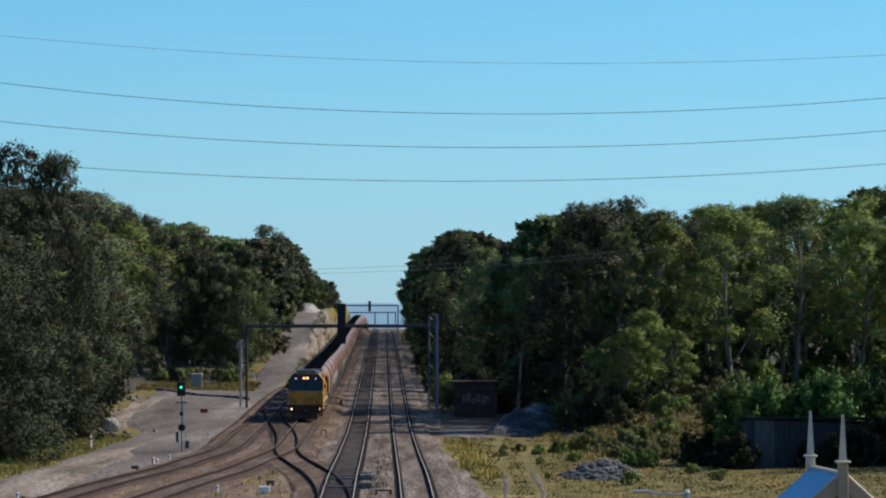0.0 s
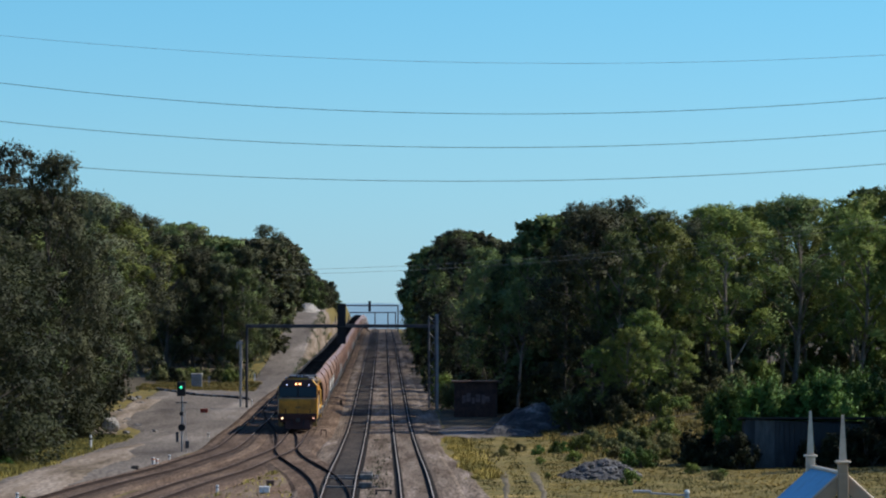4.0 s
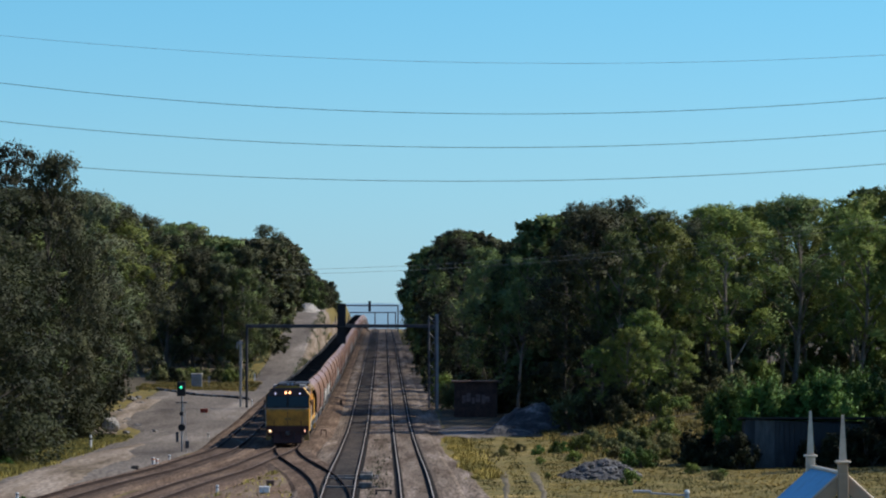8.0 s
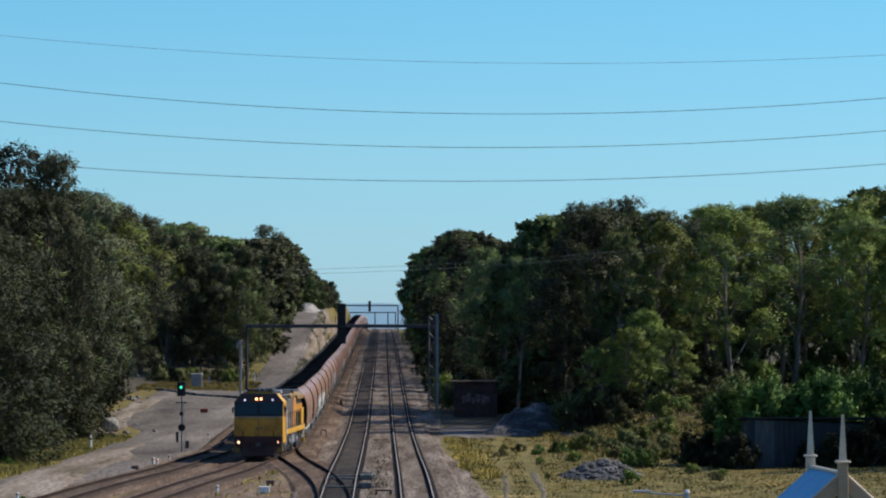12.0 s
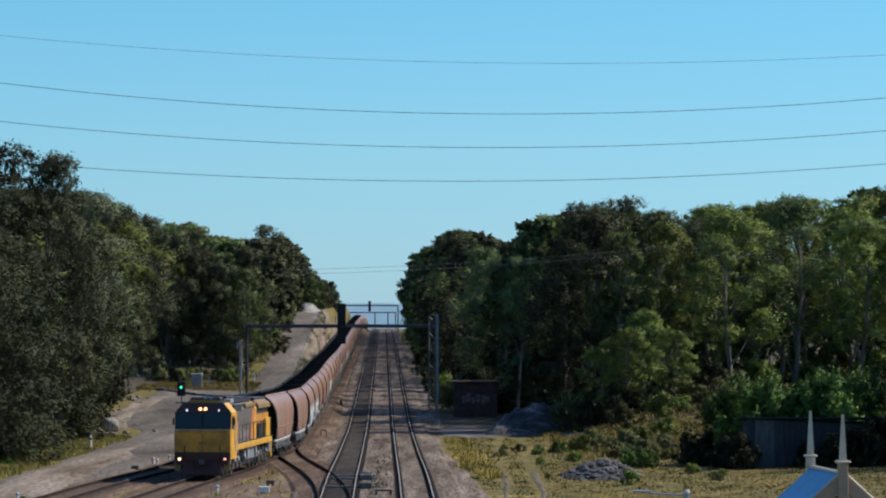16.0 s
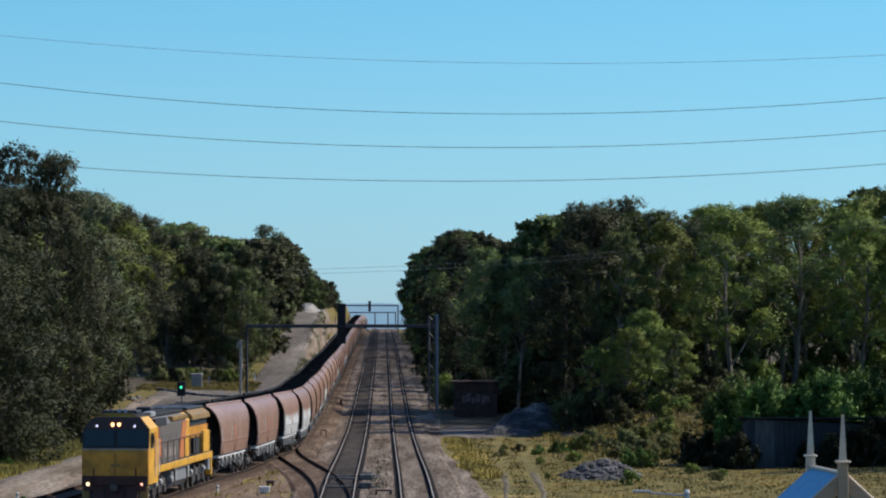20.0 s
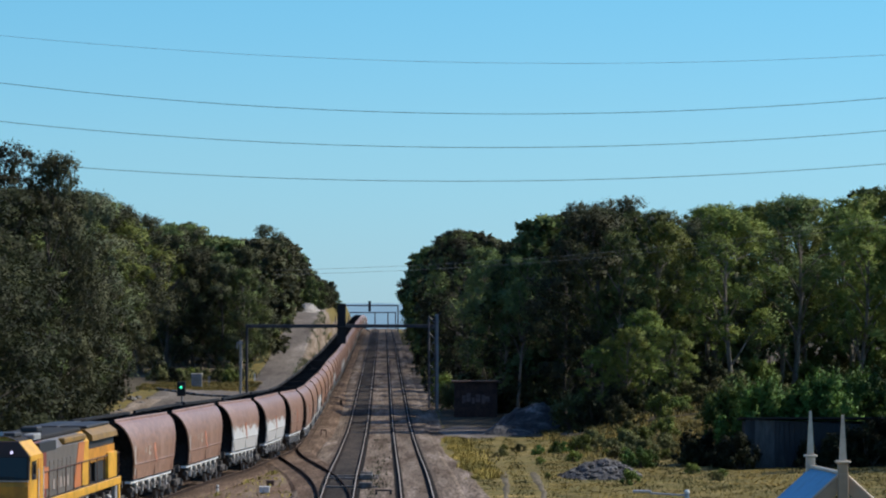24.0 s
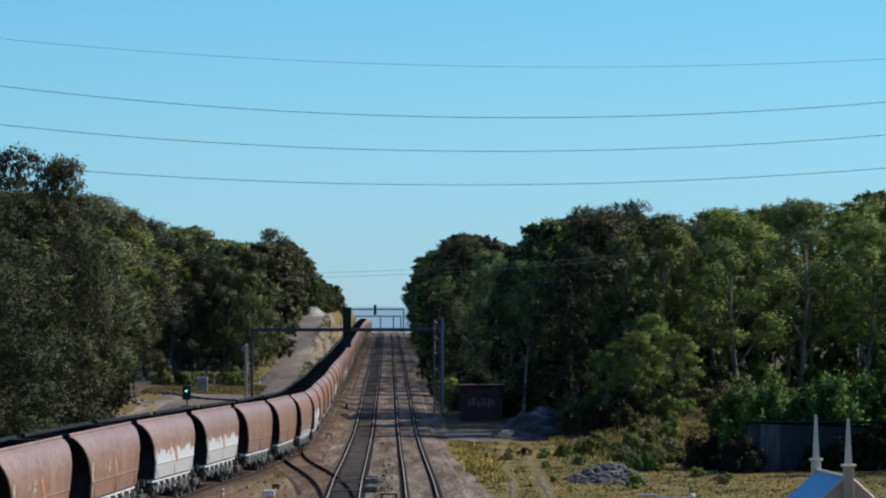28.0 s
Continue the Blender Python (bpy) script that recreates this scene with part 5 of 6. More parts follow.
# ---- overhead lines ----
def wire(pts, d, r, label, n=40, group="overhead wires", material="black"):
    """A hanging wire through three places (across, up), d metres away."""
    (x0, z0), (x1, z1), (x2, z2) = pts
    vs, fs = [], []
    for i in range(n + 1):
        t = i / n
        x = x0 + (x2 - x0) * t
        l0 = (x - x1) * (x - x2) / ((x0 - x1) * (x0 - x2))
        l1 = (x - x0) * (x - x2) / ((x1 - x0) * (x1 - x2))
        l2 = (x - x0) * (x - x1) / ((x2 - x0) * (x2 - x1))
        zz = z0 * l0 + z1 * l1 + z2 * l2
        for k in range(5):
            a = k * 2 * math.pi / 5
            vs.append((x, d + r * math.cos(a), zz + r * math.sin(a)))
        if i:
            b = 5 * (i - 1)
            fs += [(b + k, b + (k + 1) % 5, b + 5 + (k + 1) % 5, b + 5 + k) for k in range(5)]
    me = bpy.data.meshes.new("power_line")
    me.from_pydata(vs, [], fs)
    me.materials.append(M[material])
    return tagged(new("power_line", me), label, "cable", group)


wire(((-33.1, 28.34), (0.0, 26.29), (33.18, 26.89)), 245, 0.013, "thin high wire hanging across the sky", material="steel")
wire(((-33.1, 25.0), (0.0, 22.63), (33.18, 23.88)), 245, 0.021, "dark power line hanging across the sky", material="black")
wire(((-33.1, 22.23), (0.0, 20.21), (33.18, 21.54)), 245, 0.021, "dark power line hanging across the sky", material="black")
wire(((-33.1, 19.37), (0.0, 17.8), (33.18, 19.17)), 245, 0.021, "dark power line hanging across the sky", material="black")
for dz in (0.0, 0.35):
    wire(((-13.36, 11.72 - dz), (-3.16, 12.05 - dz), (35.86, 15.92 - dz)), 268, 0.011, "pale low wire before the wood", group="low wires", material="wire_grey")

# ---- yard ----
def guide_post(u, d, h, w=0.05, cap="white"):
    p = thing("guide_post", "white painted marker post beside the track", "post", "marker posts", m=upright(u, d) @ Matrix.Rotation(radians(48), 4, "Z"))
    part("post", boxes((-w, w, -w, w, -0.15, h), bevel=0.01), M["white"], p)
    part("band", boxes((-w - 0.006, w + 0.006, -w - 0.006, w + 0.006, h * 0.72, h * 0.85)), M["dark_steel" if cap == "white" else "orange"], p)


for u, d, h, w, c in ((-20.41, 240.7, 1.1, 0.07, "white"), (-13.88, 273.9, 0.5, 0.06, "white"), (-13.53, 218.3, 0.42, 0.06, "white"), (-13.85, 211.5, 0.5, 0.07, "orange"),
                      (-14.15, 212.5, 0.55, 0.09, "orange"), (-8.19, 170.5, 0.5, 0.06, "white"), (-17.6, 166.0, 0.45, 0.06, "white"), (-13.4, 352, 0.8, 0.05, "white"),
                      (-17.3, 436, 1.0, 0.07, "white"), (-16.1, 432, 1.0, 0.07, "white")):
    guide_post(u, d, h, w, c)

c = thing("equipment_cabinet", "pale grey metal equipment cabinet at the wood's edge", "cabinet", m=upright(-22.2, 412))
part("body", boxes((-0.7, 0.55, -0.4, 0.4, 0.15, 1.75), bevel=0.03), M["steel"], c)
part("plinth", boxes((-0.75, 0.6, -0.45, 0.45, -0.2, 0.15)), M["stone"], c)
part("roof", boxes((-0.76, 0.61, -0.48, 0.46, 1.753, 1.82), bevel=0.02), M["dull_white"], c)
for x in (-0.38, 0.25):
    part("door", boxes((x - 0.29, x + 0.29, -0.425, -0.403, 0.25, 1.68)), M["steel"], c)
p = thing("sign_post", "small sign on a steel post by the cabinet", "sign", m=upright(-20.8, 412))
part("post", rods(((0, 0, -0.2), (0, 0, 1.5), 0.04)), M["steel"], p)
part("panel", boxes((-0.14, 0.14, -0.05, -0.02, 0.8, 1.5)), M["dull_white"], p)
p = thing("red_marker", "rusty red marker board low on a post", "sign", m=upright(-17.5, 337))
part("post", rods(((0, 0, -0.2), (0, 0, 0.3), 0.04)), M["steel"], p)
part("board", boxes((-0.36, 0.36, -0.03, 0.03, 0.12, 0.52), bevel=0.02), M["red_paint"], p)

strip("gravel_bank", wavy_edge(lambda d: -24.4 - 2.2 * smooth(286, 330, d), 0.6, 71), wavy_edge(lambda d: -22.0 - 1.6 * smooth(286, 330, d), 0.7, 74), 283, 372, 2, M["pale_gravel"],
      "pale tan gravel bank along the yard's edge", "ground", up=0.17, n=8)
bm = lump(bmesh.new(), (0, 0, 0.62), 0.74, seed=4, sub=3, rough=0.25, squash=0.95)
solid("boulder", bm, M["pale_stone"], "pale sandstone boulder at the yard's edge", "rock", smooth=True, m=upright(-22.6, 286))
rr = random.Random(5)
for i in range(30):
    bm = lump(bmesh.new(), (0, 0, 0.1), rr.uniform(0.14, 0.42), seed=i + 20, sub=2, rough=0.5, squash=0.6)
    solid("stone_block", bm, M["stone"], "rough grey stone lying on gravel", "rock", "stones in the yard", m=(lambda d: upright(yard_left(d) + rr.uniform(-1.5, 1.6), d))(rr.uniform(285, 385)))
solid("timber_stump", boxes((-0.22, 0.22, -0.2, 0.2, -0.1, 0.34), bevel=0.05), M["dark_bark"], "short dark timber block beside the track", "timber", m=upright(-14.8, 206))

# low dark drain pipe across the yard
bm = bmesh.new()
pp = [W(-31.0 + 1.1 * i, 418 - 3.1 * i, 0.2 + 0.04 * math.sin(i)) for i in range(4, 16)]
for a, b in zip(pp, pp[1:]):
    rod(bm, a, b, 0.17, seg=8)
solid("drain_pipe", bm, M["dark_steel"], "low dark pipe lying across the yard", "pipe", smooth=True)

# trackside equipment
def point_lever(u, d, h=0.9):
    p = thing("trackside_hoop", "dark steel hoop beside the track", "hoop", "trackside hoops", m=upright(u, d, 0.1))
    for x in (-0.2, 0.2):
        part("leg", rods(((x, 0, -0.2), (x, 0, h), 0.045), seg=6), M["rust"], p)
    part("bar", rods(((-0.22, 0, h), (0.22, 0, h), 0.05), seg=6), M["rust"], p)


point_lever(-4.62, 267.7, 0.75)
p = thing("point_machine", "low dark point machine between the tracks", "machine", m=upright(-5.1, 262, 0.12))
part("case", boxes((-0.9, 0.4, -0.25, 0.25, -0.1, 0.28), bevel=0.04), M["rust"], p)
part("rodding", rods(((-1.9, 0, 0.08), (-0.9, 0, 0.12), 0.04), seg=6), M["bogie"], p)
p = thing("marker_stake", "short black stake between the tracks", "stake", m=upright(-4.29, 352, 0.1))
part("stake", boxes((-0.14, 0.1, -0.06, 0.06, -0.2, 0.75), bevel=0.02), M["black"], p)
part("foot", boxes((-0.16, 0.2, -0.15, 0.15, -0.1, 0.1)), M["black"], p)
p = thing("relay_box", "white lidded trackside box on a dark stand", "box", m=upright(-5.83, 168.4, 0.0))
part("stand", boxes((-0.12, 0.12, -0.12, 0.12, -0.2, 0.2)), M["dark_steel"], p)
part("case", boxes((-0.2, 0.28, -0.2, 0.2, 0.1, 0.36), bevel=0.03), M["white"], p)
part("lid", boxes((-0.24, 0.32, -0.24, 0.24, 0.363, 0.41), bevel=0.015), M["white"], p)
p = thing("junction_box", "rusty trackside junction box", "box", m=upright(-5.75, 176, 0.0))
part("case", boxes((-0.2, 0.2, -0.2, 0.2, -0.1, 0.3), bevel=0.03), M["rust"], p)
part("lid", boxes((-0.23, 0.23, -0.23, 0.23, 0.303, 0.35)), M["rust"], p)
p = thing("cable_hoop", "low black steel frame between the main tracks", "frame", m=upright(0.02, 166, 0.1))
for x in (-0.35, 0.35):
    part("leg", boxes((x - 0.05, x + 0.05, -0.3, 0.3, -0.15, 0.22)), M["black"], p)
part("bar", boxes((-0.4, 0.4, -0.05, 0.05, 0.2, 0.28)), M["black"], p)
for d in (171.5, 181, 184):
    p = thing("point_stretcher", "dark steel rodding across the crossover points", "rodding", "point rodding")
    a, b = line_at(up_main, d, -0.06), line_at(up_main, d, -0.06)
    part("bar", boxes((a.x - 0.9, a.x + 1.9, d - 0.1, d + 0.1, a.z - 0.06, a.z + 0.02)), M["stone"], p)
    part("motor", boxes((a.x + 0.95, a.x + 1.6, d - 0.3, d + 0.3, a.z - 0.1, a.z + 0.2), bevel=0.03), M["stone"], p)

# ---- right of the line ----
s = thing("lineside_hut", "dark graffitied corrugated hut under the trees", "hut", m=upright(8.86, 330))
part("front_wall", boxes((-2.05, 2.05, -1.5, -1.42, -0.2, 3.35)), M["brown_sheet"], s)
part("back_wall", boxes((-2.05, 2.05, 1.42, 1.5, -0.2, 3.1)), M["rust"], s)
for x in (-2.01, 2.01):
    part("side_wall", boxes((x - 0.04, x + 0.04, -1.42, 1.42, -0.2, 3.2)), M["rust"], s)
part("roof", boxes((-2.3, 2.25, -1.75, 1.75, 3.353, 3.46), bevel=0.02), M["rust"], s, "dull red sheet roof")
for x, w_, z0, z1 in ((-1.15, 0.16, 1.35, 2.1), (-0.7, 0.2, 1.5, 2.3), (-0.25, 0.14, 1.3, 1.9), (0.2, 0.22, 1.45, 2.2), (0.7, 0.16, 1.3, 2.15), (1.1, 0.2, 1.5, 2.0)):
    part("graffiti", boxes((x - w_, x + w_, -1.54, -1.531, z0, z1)), M["graffiti"], s, "smeared pinkish graffiti stroke as a plain bar")
for i in range(20):
    x = -1.95 + i * 0.205
    part("rib", boxes((x - 0.025, x + 0.025, -1.53, -1.503, 0, 3.3)), M["brown_sheet"], s)


def heap(name, u, d, lx, ly, h, material, label, seed, cat="heap"):
    n, k = 36, 22
    vs, fs = [], []
    for j in range(k + 1):
        for i in range(n + 1):
            a, b = -1 + 2 * i / n, -1 + 2 * j / k
            e = min(1.0, 1.55 * max(0.0, 1 - math.hypot(a, b))) ** 0.9
            q = Vector((a * lx * 0.6, b * ly * 0.6, seed))
            hh = h * e * (1 + 0.4 * noise.noise(q)) + (0.12 * noise.noise(q * 3.1) + 0.1 * noise.noise(q * 8)) * min(1, 4 * e)
            p = W(u + a * lx, d + b * ly, hh - 0.08)
            vs.append(p)
    for j in range(k):
        for i in range(n):
            o = j * (n + 1) + i
            fs.append((o, o + 1, o + n + 2, o + n + 1))
    me = bpy.data.meshes.new(name)
    me.from_pydata(vs, [], fs)
    me.materials.append(material)
    return tagged(new(name, me), label, cat)


heap("gravel_mound", 12.6, 292, 3.9, 7, 2.1, M["heap"], "large grey heap of crushed rock beside the line", 3)
heap("gravel_mound", 10.2, 285, 2.5, 5, 0.8, M["heap"], "low grey heap of crushed rock beside the line", 8)
heap("rubble_mound", 11.8, 189, 2.2, 5, 0.8, M["heap"], "heap of broken grey rubble in the grass", 5)
heap("stone_mound", -14.2, 655, 2.4, 10, 1.6, M["pale_stone"], "pale heap of stones at the head of the road", 12)
rs = random.Random(9)
bm = bmesh.new()
for i in range(320):
    a, r = rs.uniform(0, 6.283), math.sqrt(rs.random())
    u, d = 11.8 + 2.2 * r * math.cos(a), 190 + 4.8 * r * math.sin(a)
    p = W(u, d - 1, 0.8 * min(1.0, 1.55 * (1 - r)) ** 0.9 - 0.05 + 0.1 * math.cos(a))
    lump(bm, p, rs.uniform(0.08, 0.26), seed=i, sub=1, rough=0.6, squash=0.7)
tagged(new("rubble_stone", mesh_of(bm, "rubble_stone", M["rubble"])), "broken grey stones on the rubble heap", "stones", kind="stuff")
strip("gravel_track", wavy_edge(lambda d: 7.2 - 3.0 * math.sqrt(max(0, 1 - ((d - 290) / 16) ** 2)), 0.5, 21), wavy_edge(lambda d: 7.2 + 3.2 * math.sqrt(max(0, 1 - ((d - 290) / 16) ** 2)), 0.7, 24), 274, 306, 1, M["gravel"], "pale gravel access track beside the line", "road", up=0.07)
for a in (5.9, 7.6):
    strip("wheel_rut", wavy_edge(lambda d, a=a: a - 0.22 + (d - 165) * 0.03, 0.3, a), wavy_edge(lambda d, a=a: a + 0.3 + (d - 165) * 0.03, 0.3, a + 3), 150, 196, 2, M["rut"], "bare wheel rut in the grass", "path", up=0.05, n=3)
strip("bare_earth", wavy_edge(lambda d: train_u(d) + 1.7, 0.2, 31), wavy_edge(lambda d: cross_u(d) - 1.3, 0.2, 33), 150, 216, 2, M["earth"], "bare brown earth between the diverging tracks", "ground", up=0.08, n=6)

# old corrugated shed behind the grass
s = thing("corrugated_shed", "old corrugated iron shed, its colour darkened for shade", "shed", m=upright(25.2, 200))
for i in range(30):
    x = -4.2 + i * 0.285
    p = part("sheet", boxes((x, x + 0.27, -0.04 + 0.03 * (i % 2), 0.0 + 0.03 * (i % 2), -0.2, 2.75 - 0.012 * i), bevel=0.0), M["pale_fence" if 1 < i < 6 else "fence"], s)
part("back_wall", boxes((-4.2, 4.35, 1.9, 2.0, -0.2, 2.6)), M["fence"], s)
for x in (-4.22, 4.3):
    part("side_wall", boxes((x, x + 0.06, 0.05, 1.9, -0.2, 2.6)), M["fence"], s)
bm = bmesh.new()
box(bm, -4.5, 4.6, -0.3, 2.2, 2.72, 2.8, tilt=Matrix.Rotation(radians(-4), 4, "X"))
part("roof", bm, M["roofgrey"], s)

# gabled pavilion with finials, and a platform lamp
def pavilion():
    xr0, yn, yf, zr = 6.95, 60.0, 62.75, 5.9
    s = thing("station_pavilion", "small gabled station pavilion with blue roof and cream finials", "pavilion")
    dx = -0.27
    run, drop = 3.2, 2.9
    for sgn in (-1, 1):
        bm = bmesh.new()
        v = []
        for y, ox in ((yn + 0.12, 0), (yf - 0.05, dx)):
            for t in (0, 1):
                for th in (0, 0.06):
                    v.append(bm.verts.new((xr0 + ox + sgn * (0.0 + run * t), y, zr - drop * t - th)))
        for f in ((0, 2, 6, 4), (1, 5, 7, 3), (0, 1, 3, 2), (4, 6, 7, 5), (0, 4, 5, 1), (2, 3, 7, 6)):
            bm.faces.new([v[i] for i in f])
        bmesh.ops.recalc_face_normals(bm, faces=bm.faces)
        roof = part("roof_slope", bm, M["blue_roof"], s, "blue painted metal roof slope")
        bm = bmesh.new()
        pr = [(0.02, 0.02), (run + 0.1, -drop + 0.02 - 0.09), (run + 0.1, -drop - 0.22), (0.02, -0.27)]
        a = [bm.verts.new((xr0 + sgn * x, yn - 0.05, zr + zz)) for x, zz in pr]
        b = [bm.verts.new((xr0 + sgn * x, yn + 0.06, zr + zz)) for x, zz in pr]
        for i in range(4):
            bm.faces.new((a[i], a[(i + 1) % 4], b[(i + 1) % 4], b[i]))
        bm.faces.new(a)
        bm.faces.new(b[::-1])
        bmesh.ops.recalc_face_normals(bm, faces=bm.faces)
        part("barge_board", bm, M["tan"], s, "tan timber barge board")
        part("barge_cap", rods(((xr0 + sgn * 0.03, yn, zr + 0.035), (xr0 + sgn * (run + 0.1), yn, zr - drop - 0.05), 0.022), seg=6), M["cream"], s, "cream barge capping")
        for y in (yn + 0.2, yf - 0.2):
            part("post", boxes((xr0 + sgn * 2.7 - 0.08, xr0 + sgn * 2.7 + 0.08, y - 0.08, y + 0.08, lie(8, 60), zr - 2.4)), M["cream"], s)
    part("ridge_cap", rods(((xr0, yn, zr + 0.02), (xr0 + dx, yf, zr + 0.02), 0.035), seg=8), M["cream"], s, "cream ridge capping")
    part("gable_panel", extrude([(xr0 - 2.2, zr - 2.35), (xr0 + 2.2, zr - 2.35), (xr0, zr - 0.3)], yn + 0.1, yn + 0.16), M["brown"], s, "dark brown timber gable")
    part("king_post", boxes((xr0 - 0.09, xr0 + 0.09, yn - 0.14, yn + 0.05, zr - 2.4, zr + 0.02), bevel=0.01), M["tan"], s)
    for x, y, k in ((xr0, yn - 0.04, 1.0), (xr0 + dx, yf - 0.05, 0.94)):
        f = part("finial", boxes((x - 0.085 * k, x + 0.085 * k, y - 0.085 * k, y + 0.085 * k, zr - 0.25, zr + 0.2 * k), bevel=0.01), M["tan" if k == 1 else "cream"], s, "pointed cream finial")
        bm = bmesh.new()
        bmesh.ops.create_cone(bm, cap_ends=True, segments=4, radius1=0.088 * k, radius2=0.03, depth=0.8, matrix=Matrix.Translation((x, y, zr + 0.24 * k + 0.4)) @ Matrix.Rotation(math.pi / 4, 4, "Z"))
        part("spire", bm, M["cream"], f)
        part("collar", boxes((x - 0.125 * k, x + 0.125 * k, y - 0.125 * k, y + 0.125 * k, zr + 0.2 * k, zr + 0.245 * k), bevel=0.012), M["cream"], f)


pavilion()
lx, lz = 4.95, 5.02
s = thing("platform_lamp", "grey platform lamp with a flat head on a pole", "lamp")
part("pole", rods(((lx, 70, lie(6, 70)), (lx, 70, lz + 0.02), 0.05), seg=10), M["steel"], s)
part("arm", rods(((lx, 70, lz - 0.03), (lx - 0.75, 70, lz + 0.02), 0.02), seg=6), M["steel"], s)
part("head", boxes((lx - 1.1, lx - 0.72, 69.92, 70.08, lz + 0.03, lz + 0.08), bevel=0.015), M["steel"], s)
bm = bmesh.new()
bmesh.ops.create_uvsphere(bm, u_segments=12, v_segments=8, radius=0.055, matrix=Matrix.Translation((lx, 70, lz + 0.04)))
part("cap", bm, M["white"], s, smooth=True)

# ---- shrubs and grass ----
def shrub(seed, r, h, count, size, leafm, label):
    rng = np.random.default_rng(seed)
    t = thing("shrub", label, "shrub", "shrubs")
    bm = bmesh.new()
    clumps = []
    for i in range(26):
        a, q = rng.uniform(0, 6.283), r * rng.uniform(0.0, 0.95)
        tip = Vector((q * math.cos(a), q * math.sin(a), h * rng.uniform(0.15, 0.9) * (1.1 - 0.5 * q / r)))
        rod(bm, (0.1 * math.cos(a), 0.1 * math.sin(a), -0.2), tip, 0.05, 0.015, seg=4, caps=False)
        clumps.append((tip, r * rng.uniform(0.14, 0.32), h * rng.uniform(0.1, 0.22)))
    part("stem", bm, M["dark_bark"], t)
    c = new("foliage", leaf_cloud("foliage", clumps, count, size, leafm, rng, 0.2))
    c.parent = t
    return t


bushes = {"bright": shrub(41, 1.9, 3.6, 6500, 0.12, M["leaf_shrub"], "bright green leafy shrub in the thicket"),
          "olive": shrub(42, 1.6, 2.4, 3600, 0.105, M["leaf_olive"], "olive-green scrubby shrub in dry grass"),
          "lime": shrub(43, 1.4, 2.4, 3600, 0.105, M["leaf_lime"], "yellow-green scrubby shrub in dry grass"),
          "green": shrub(44, 1.6, 2.2, 3600, 0.105, M["leaf_scrub"], "dense dull green shrub at wood edge")}
fresh = set(bushes)


def bush(kind, u, d, k, tall=1.0, turn=0.0):
    m = Matrix.Translation(W(u, d, -0.05)) @ Matrix.Rotation(turn, 4, "Z") @ Matrix.Diagonal((k, k, k * tall, 1))
    if kind in fresh:
        fresh.discard(kind)
        bushes[kind].matrix_basis = m
        return bushes[kind]
    return copy_thing(bushes[kind], m @ Matrix.Diagonal((*(1 / v for v in bushes[kind].scale), 1)))


rb = random.Random(21)
for i in range(26):       # bright thicket massed behind the shed and over its roof
    bush("bright", 21.6 + 0.44 * i + rb.uniform(-0.4, 0.4), rb.uniform(203.6, 212), rb.uniform(0.9, 1.15), rb.uniform(1.25, 1.55) + 0.15 * math.sin(i * 0.5), rb.uniform(0, 6))
for u, d, k in ((24.4, 198.6, 0.6), (25.6, 198.4, 0.75), (26.7, 198.7, 0.9), (27.9, 198.5, 1.0), (29.2, 198.9, 1.1), (30.4, 199.5, 1.2)):       # dark scrub before the shed
    bush("olive", u, d, k, 1.15, u)
for i in range(10):       # dark growth at the shed's end
    bush("olive", rb.uniform(18.6, 21.4), rb.uniform(199, 214), rb.uniform(0.6, 0.95), 1.1, rb.uniform(0, 6))
for i in range(24):       # understorey before the right wood
    u = rb.uniform(15.5, 44)
    bush(rb.choice(["green", "lime", "green", "lime", "olive"]), u, rb.uniform(236, 290) - 0.3 * max(0, u - 22), rb.uniform(0.4, 1.0), rb.uniform(0.8, 1.3), rb.uniform(0, 6))
for i in range(16):
    bush(rb.choice(["green", "lime", "green"]), rb.uniform(11.5, 20), rb.uniform(205, 262), rb.uniform(0.35, 0.8), rb.uniform(0.8, 1.2), rb.uniform(0, 6))
for i in range(22):       # low green clumps in the meadow
    bush(rb.choice(["lime", "green", "lime"]), rb.uniform(6.5, 19), rb.uniform(175, 262), rb.uniform(0.16, 0.4), rb.uniform(0.7, 1.1), rb.uniform(0, 6))
for u, d, k in ((15.2, 204, 0.42), (14.7, 206, 0.35), (15.9, 207, 0.36), (10.4, 232, 0.24), (11.8, 236, 0.3), (12.6, 240, 0.26)):       # fresh green bushes in the meadow
    bush("bright", u, d, k, 0.9, u)
for i in range(20):       # undergrowth at the feet of the right wood's front trees
    bush(rb.choice(["green", "green", "olive"]), rb.uniform(15.5, 30), rb.uniform(276, 292), rb.uniform(0.7, 1.3), rb.uniform(0.8, 1.3), rb.uniform(0, 6))
for i in range(8):
    bush("olive", rb.uniform(27, 33), rb.uniform(208, 222), rb.uniform(0.9, 1.3), 1.4, rb.uniform(0, 6))
for i in range(46):       # edge of the left wood
    d = rb.uniform(196, 380)
    bush(rb.choice(["green", "olive", "olive", "olive"]), yard_left(d) - 1.4 * (1 - smooth(280, 320, d)) - rb.uniform(1.6, 3.6), d, rb.uniform(0.4, 1.0), rb.uniform(0.8, 1.4), rb.uniform(0, 6))
for u, d, k in ((-23.6, 226, 0.8), (-24.6, 228, 0.65), (-22.9, 206, 0.55), (-22.1, 203, 0.45), (-17.3, 166, 0.22)):
    bush("bright", u, d, k * 0.62, 0.75, u)
for i in range(26):       # across the head of the yard
    bush(rb.choice(["green", "green", "lime", "olive"]), rb.uniform(-29, -17.5), rb.uniform(427, 441), rb.uniform(0.5, 1.0), rb.uniform(0.8, 1.4), rb.uniform(0, 6))
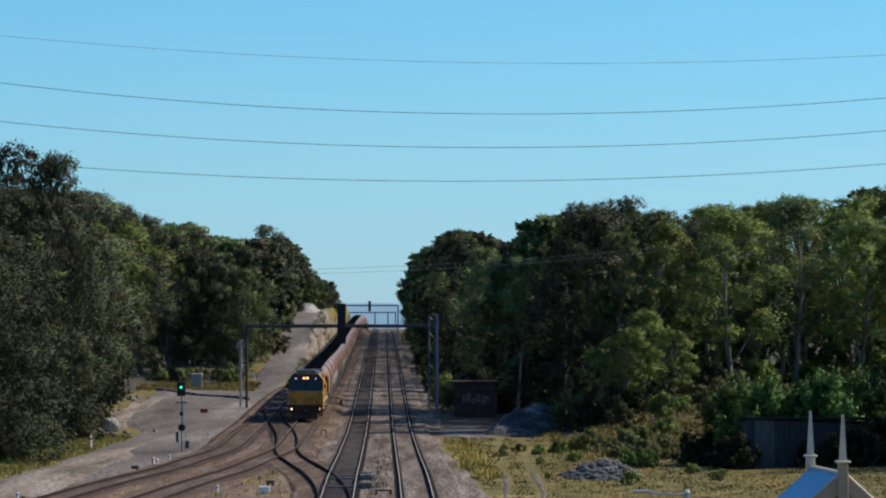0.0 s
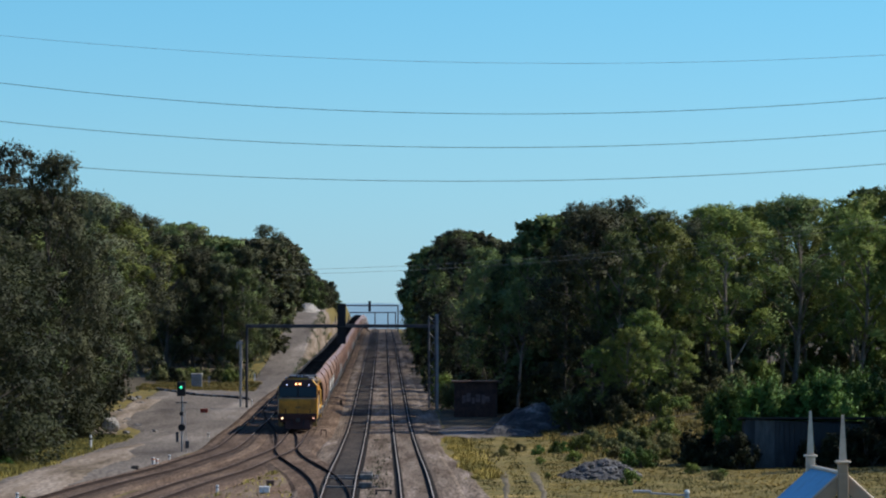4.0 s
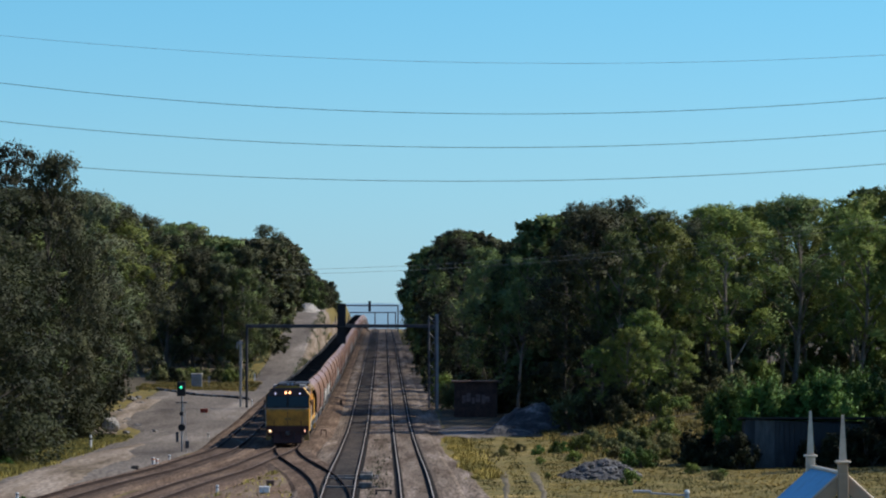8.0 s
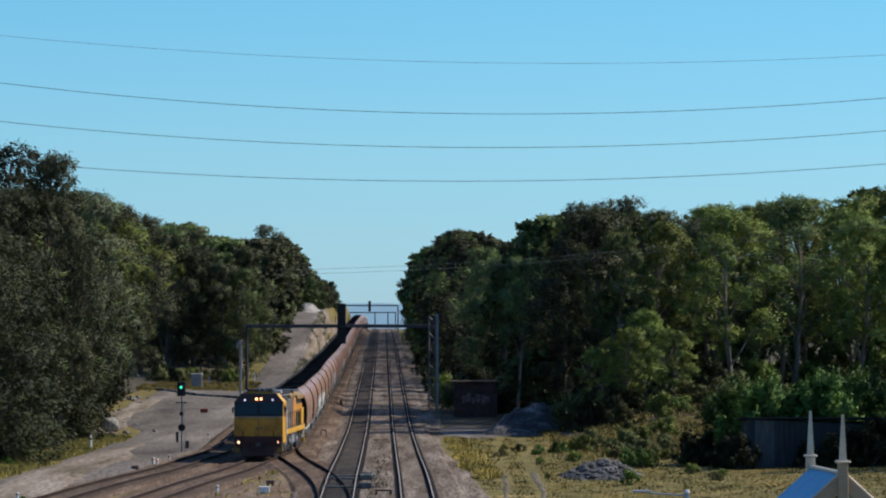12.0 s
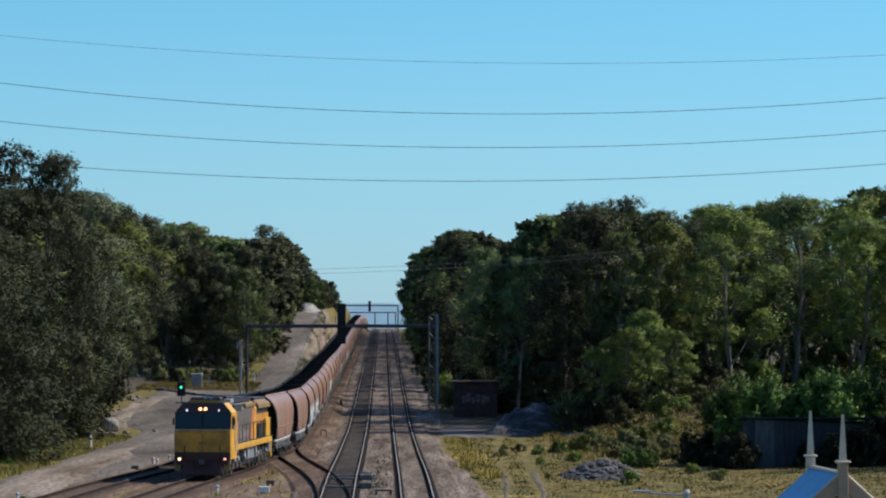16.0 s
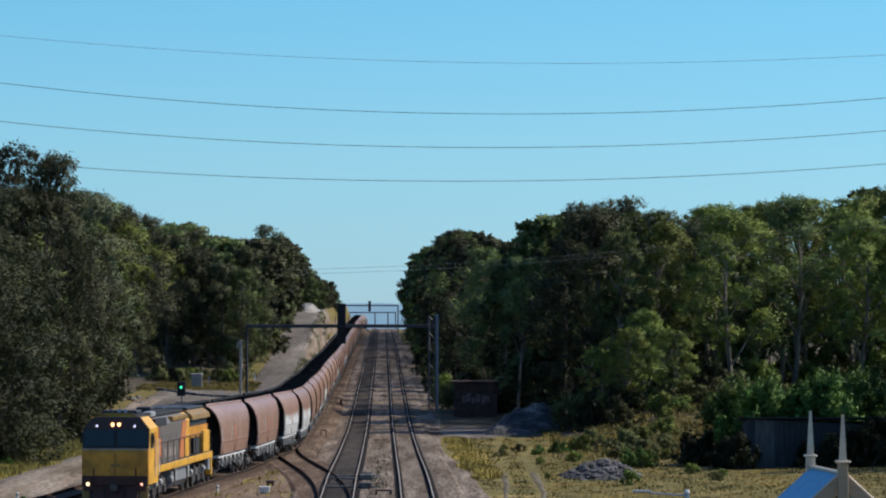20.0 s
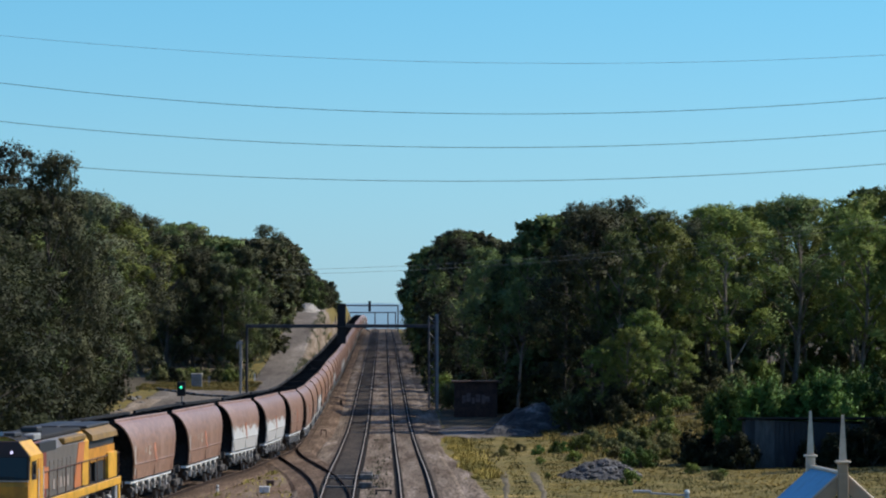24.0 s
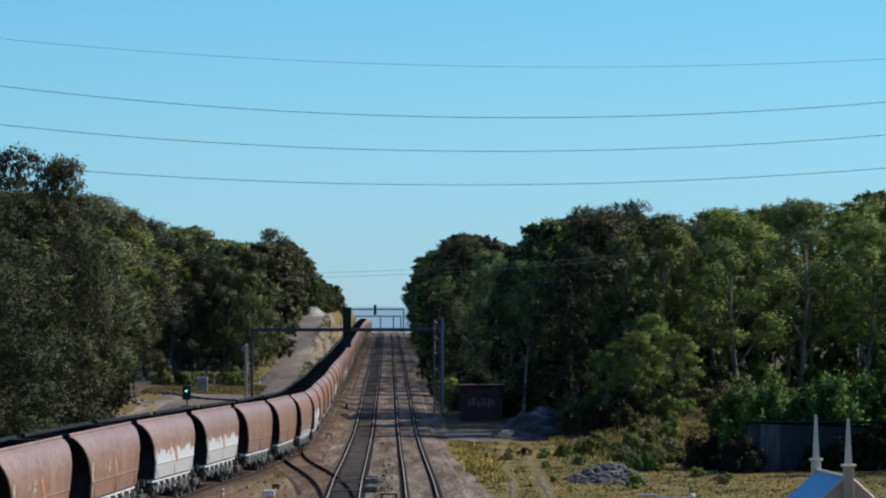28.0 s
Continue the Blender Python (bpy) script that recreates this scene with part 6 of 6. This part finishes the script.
for i in range(70):       # inside the right wood, paler kinds in place of fill light
    bush(rb.choice(["green", "green", "lime"]), rb.uniform(15, 50), rb.uniform(292, 335), rb.uniform(0.8, 1.5), rb.uniform(0.8, 1.3), rb.uniform(0, 6))
for i in range(34):       # dark scrub round the hut
    bush(rb.choice(["green", "green", "olive"]), rb.uniform(7.0, 19), rb.uniform(335, 352), rb.uniform(0.8, 1.5), rb.uniform(0.8, 1.4), rb.uniform(0, 6))
for i in range(18):       # dense scrub close beside the line, past the gantry, added to stand for shadow
    bush(rb.choice(["olive", "green"]), rb.uniform(6.2, 8.8), rb.uniform(354, 440), rb.uniform(0.7, 1.15), rb.uniform(0.9, 1.5), rb.uniform(0, 6))
for i in range(40):       # along the right of the line, under the trees
    d = rb.uniform(345, 640)
    bush(rb.choice(["green", "olive", "lime"]), rb.uniform(5.6, 8.5), d, rb.uniform(0.5, 1.1), rb.uniform(0.8, 1.6), rb.uniform(0, 6))


def grass(name, label, count, place, h0, h1, material, seed):
    """Loose tufts of upright blades, each tuft at a place given by the function."""
    rng = random.Random(seed)
    vs, fs = [], []
    for _ in range(count):
        u, d = place(rng)
        p = W(u, d, 0.0)
        for _ in range(7):
            a = rng.uniform(0, 6.283)
            h = rng.uniform(h0, h1)
            o = p + Vector((rng.gauss(0, 0.16), rng.gauss(0, 0.16), 0))
            w = rng.uniform(0.03, 0.075)
            b = len(vs)
            vs += [o + Vector((w * math.cos(a), w * math.sin(a), -0.05)), o - Vector((w * math.cos(a), w * math.sin(a), 0.05)),
                   o + Vector((rng.gauss(0, 0.3 * h), rng.gauss(0, 0.3 * h), h))]
            fs.append((b, b + 1, b + 2))
    me = bpy.data.meshes.new(name)
    me.from_pydata(vs, [], fs)
    me.polygons.foreach_set("use_smooth", [True] * len(fs))
    me.normals_split_custom_set_from_vertices([(0.3 * math.sin(i // 3 * 2.4), -0.25, 0.9) for i in range(len(vs))])
    me.materials.append(material)
    return tagged(new(name, me), label, "grass", kind="stuff")


def right_meadow(rng, green=False):
    while True:
        d = 155 + 150 * rng.random() ** 1.2
        u = rng.uniform(4.9, 34)
        if (d > 278 and u < 15) or u < 5.2 - 0.5 * smooth(170, 250, d):
            continue
        q = noise.noise(Vector((u * 0.22, d * 0.06, 4))) + 0.5 * noise.noise(Vector((u * 0.7, d * 0.2, 7)))
        if (q > 0.02) == green or rng.random() < 0.12:
            if not (abs(u - 5.9 - (d - 165) * 0.03) < 0.4 or abs(u - 7.6 - (d - 165) * 0.03) < 0.4):
                return u, d


def left_verge(rng):
    while True:
        d = rng.uniform(185, 276)
        u = yard_left(d) + rng.uniform(-2.4, 0.4)
        if noise.noise(Vector((u * 0.4, d * 0.08, 9))) > -0.2:
            return u, d


def bank(rng):
    while True:
        d = rng.uniform(400, 660)
        u = rng.uniform(-11.8, -9.4) if rng.random() < 0.7 else yard_left(d) + rng.uniform(-2, 0.4)
        if noise.noise(Vector((u * 0.4, d * 0.05, 14))) > -0.1:
            return u, d


grass("meadow_grass", "dry yellow grass tufts right of the line", 8000, right_meadow, 0.02, 0.09, M["leaf_dry"], 1)
grass("meadow_grass", "green grass tufts right of the line", 5000, lambda r: right_meadow(r, True), 0.03, 0.13, M["leaf_verge"], 2)
grass("edge_grass", "golden grass beside the ballast shoulder", 800, lambda r: (lambda d: (5.0 + 0.3 * math.sin(d * 0.3) + abs(r.gauss(0, 0.7)), d))(r.uniform(185, 272)), 0.12, 0.38, M["leaf_dry"], 31)


def scrub_slope(rng):
    while True:
        u, d = rng.uniform(13, 40), rng.uniform(226, 300)
        if noise.noise(Vector((u * 0.3, d * 0.1, 24))) > -0.15:
            return u, d


grass("slope_scrub", "rough olive scrub on the slope below the wood", 3500, scrub_slope, 0.2, 0.55, M["leaf_scrub"], 7)
grass("slope_grass", "tall dry grass on the slope below the wood", 5500, scrub_slope, 0.15, 0.45, M["leaf_dry"], 8)
def yard_head(rng):
    while True:
        u, d = rng.uniform(-29, -15.2), rng.uniform(404, 428)
        if noise.noise(Vector((u * 0.3, d * 0.15, 31))) > -0.25:
            return u, d


grass("yard_grass", "dry golden grass across the head of the yard", 1500, yard_head, 0.15, 0.45, M["leaf_dry"], 12)
grass("yard_grass", "dull green grass across the head of the yard", 1100, yard_head, 0.15, 0.5, M["leaf_verge"], 13)
grass("ballast_weeds", "sparse weeds growing between the main tracks", 60, lambda r: (r.uniform(-0.75, 0.2), 160 + 110 * r.random() ** 2), 0.2, 0.42, M["leaf_olive"], 9)
grass("verge_grass", "dull green grass along the yard's edge", 2600, left_verge, 0.15, 0.45, M["leaf_verge"], 3)
grass("verge_grass", "dry grass along the yard's edge", 2600, left_verge, 0.1, 0.4, M["leaf_dry"], 4)
grass("bank_grass", "dry grass on the cutting bank", 800, bank, 0.25, 0.6, M["leaf_grey"], 5)
grass("track_weeds", "dry weeds between the diverging tracks", 90, lambda r: (lambda d: (r.uniform(train_u(d) + 2.4, cross_u(d) - 1.9), d))(r.uniform(155, 200)), 0.1, 0.3, M["leaf_dry"], 6)

motions()
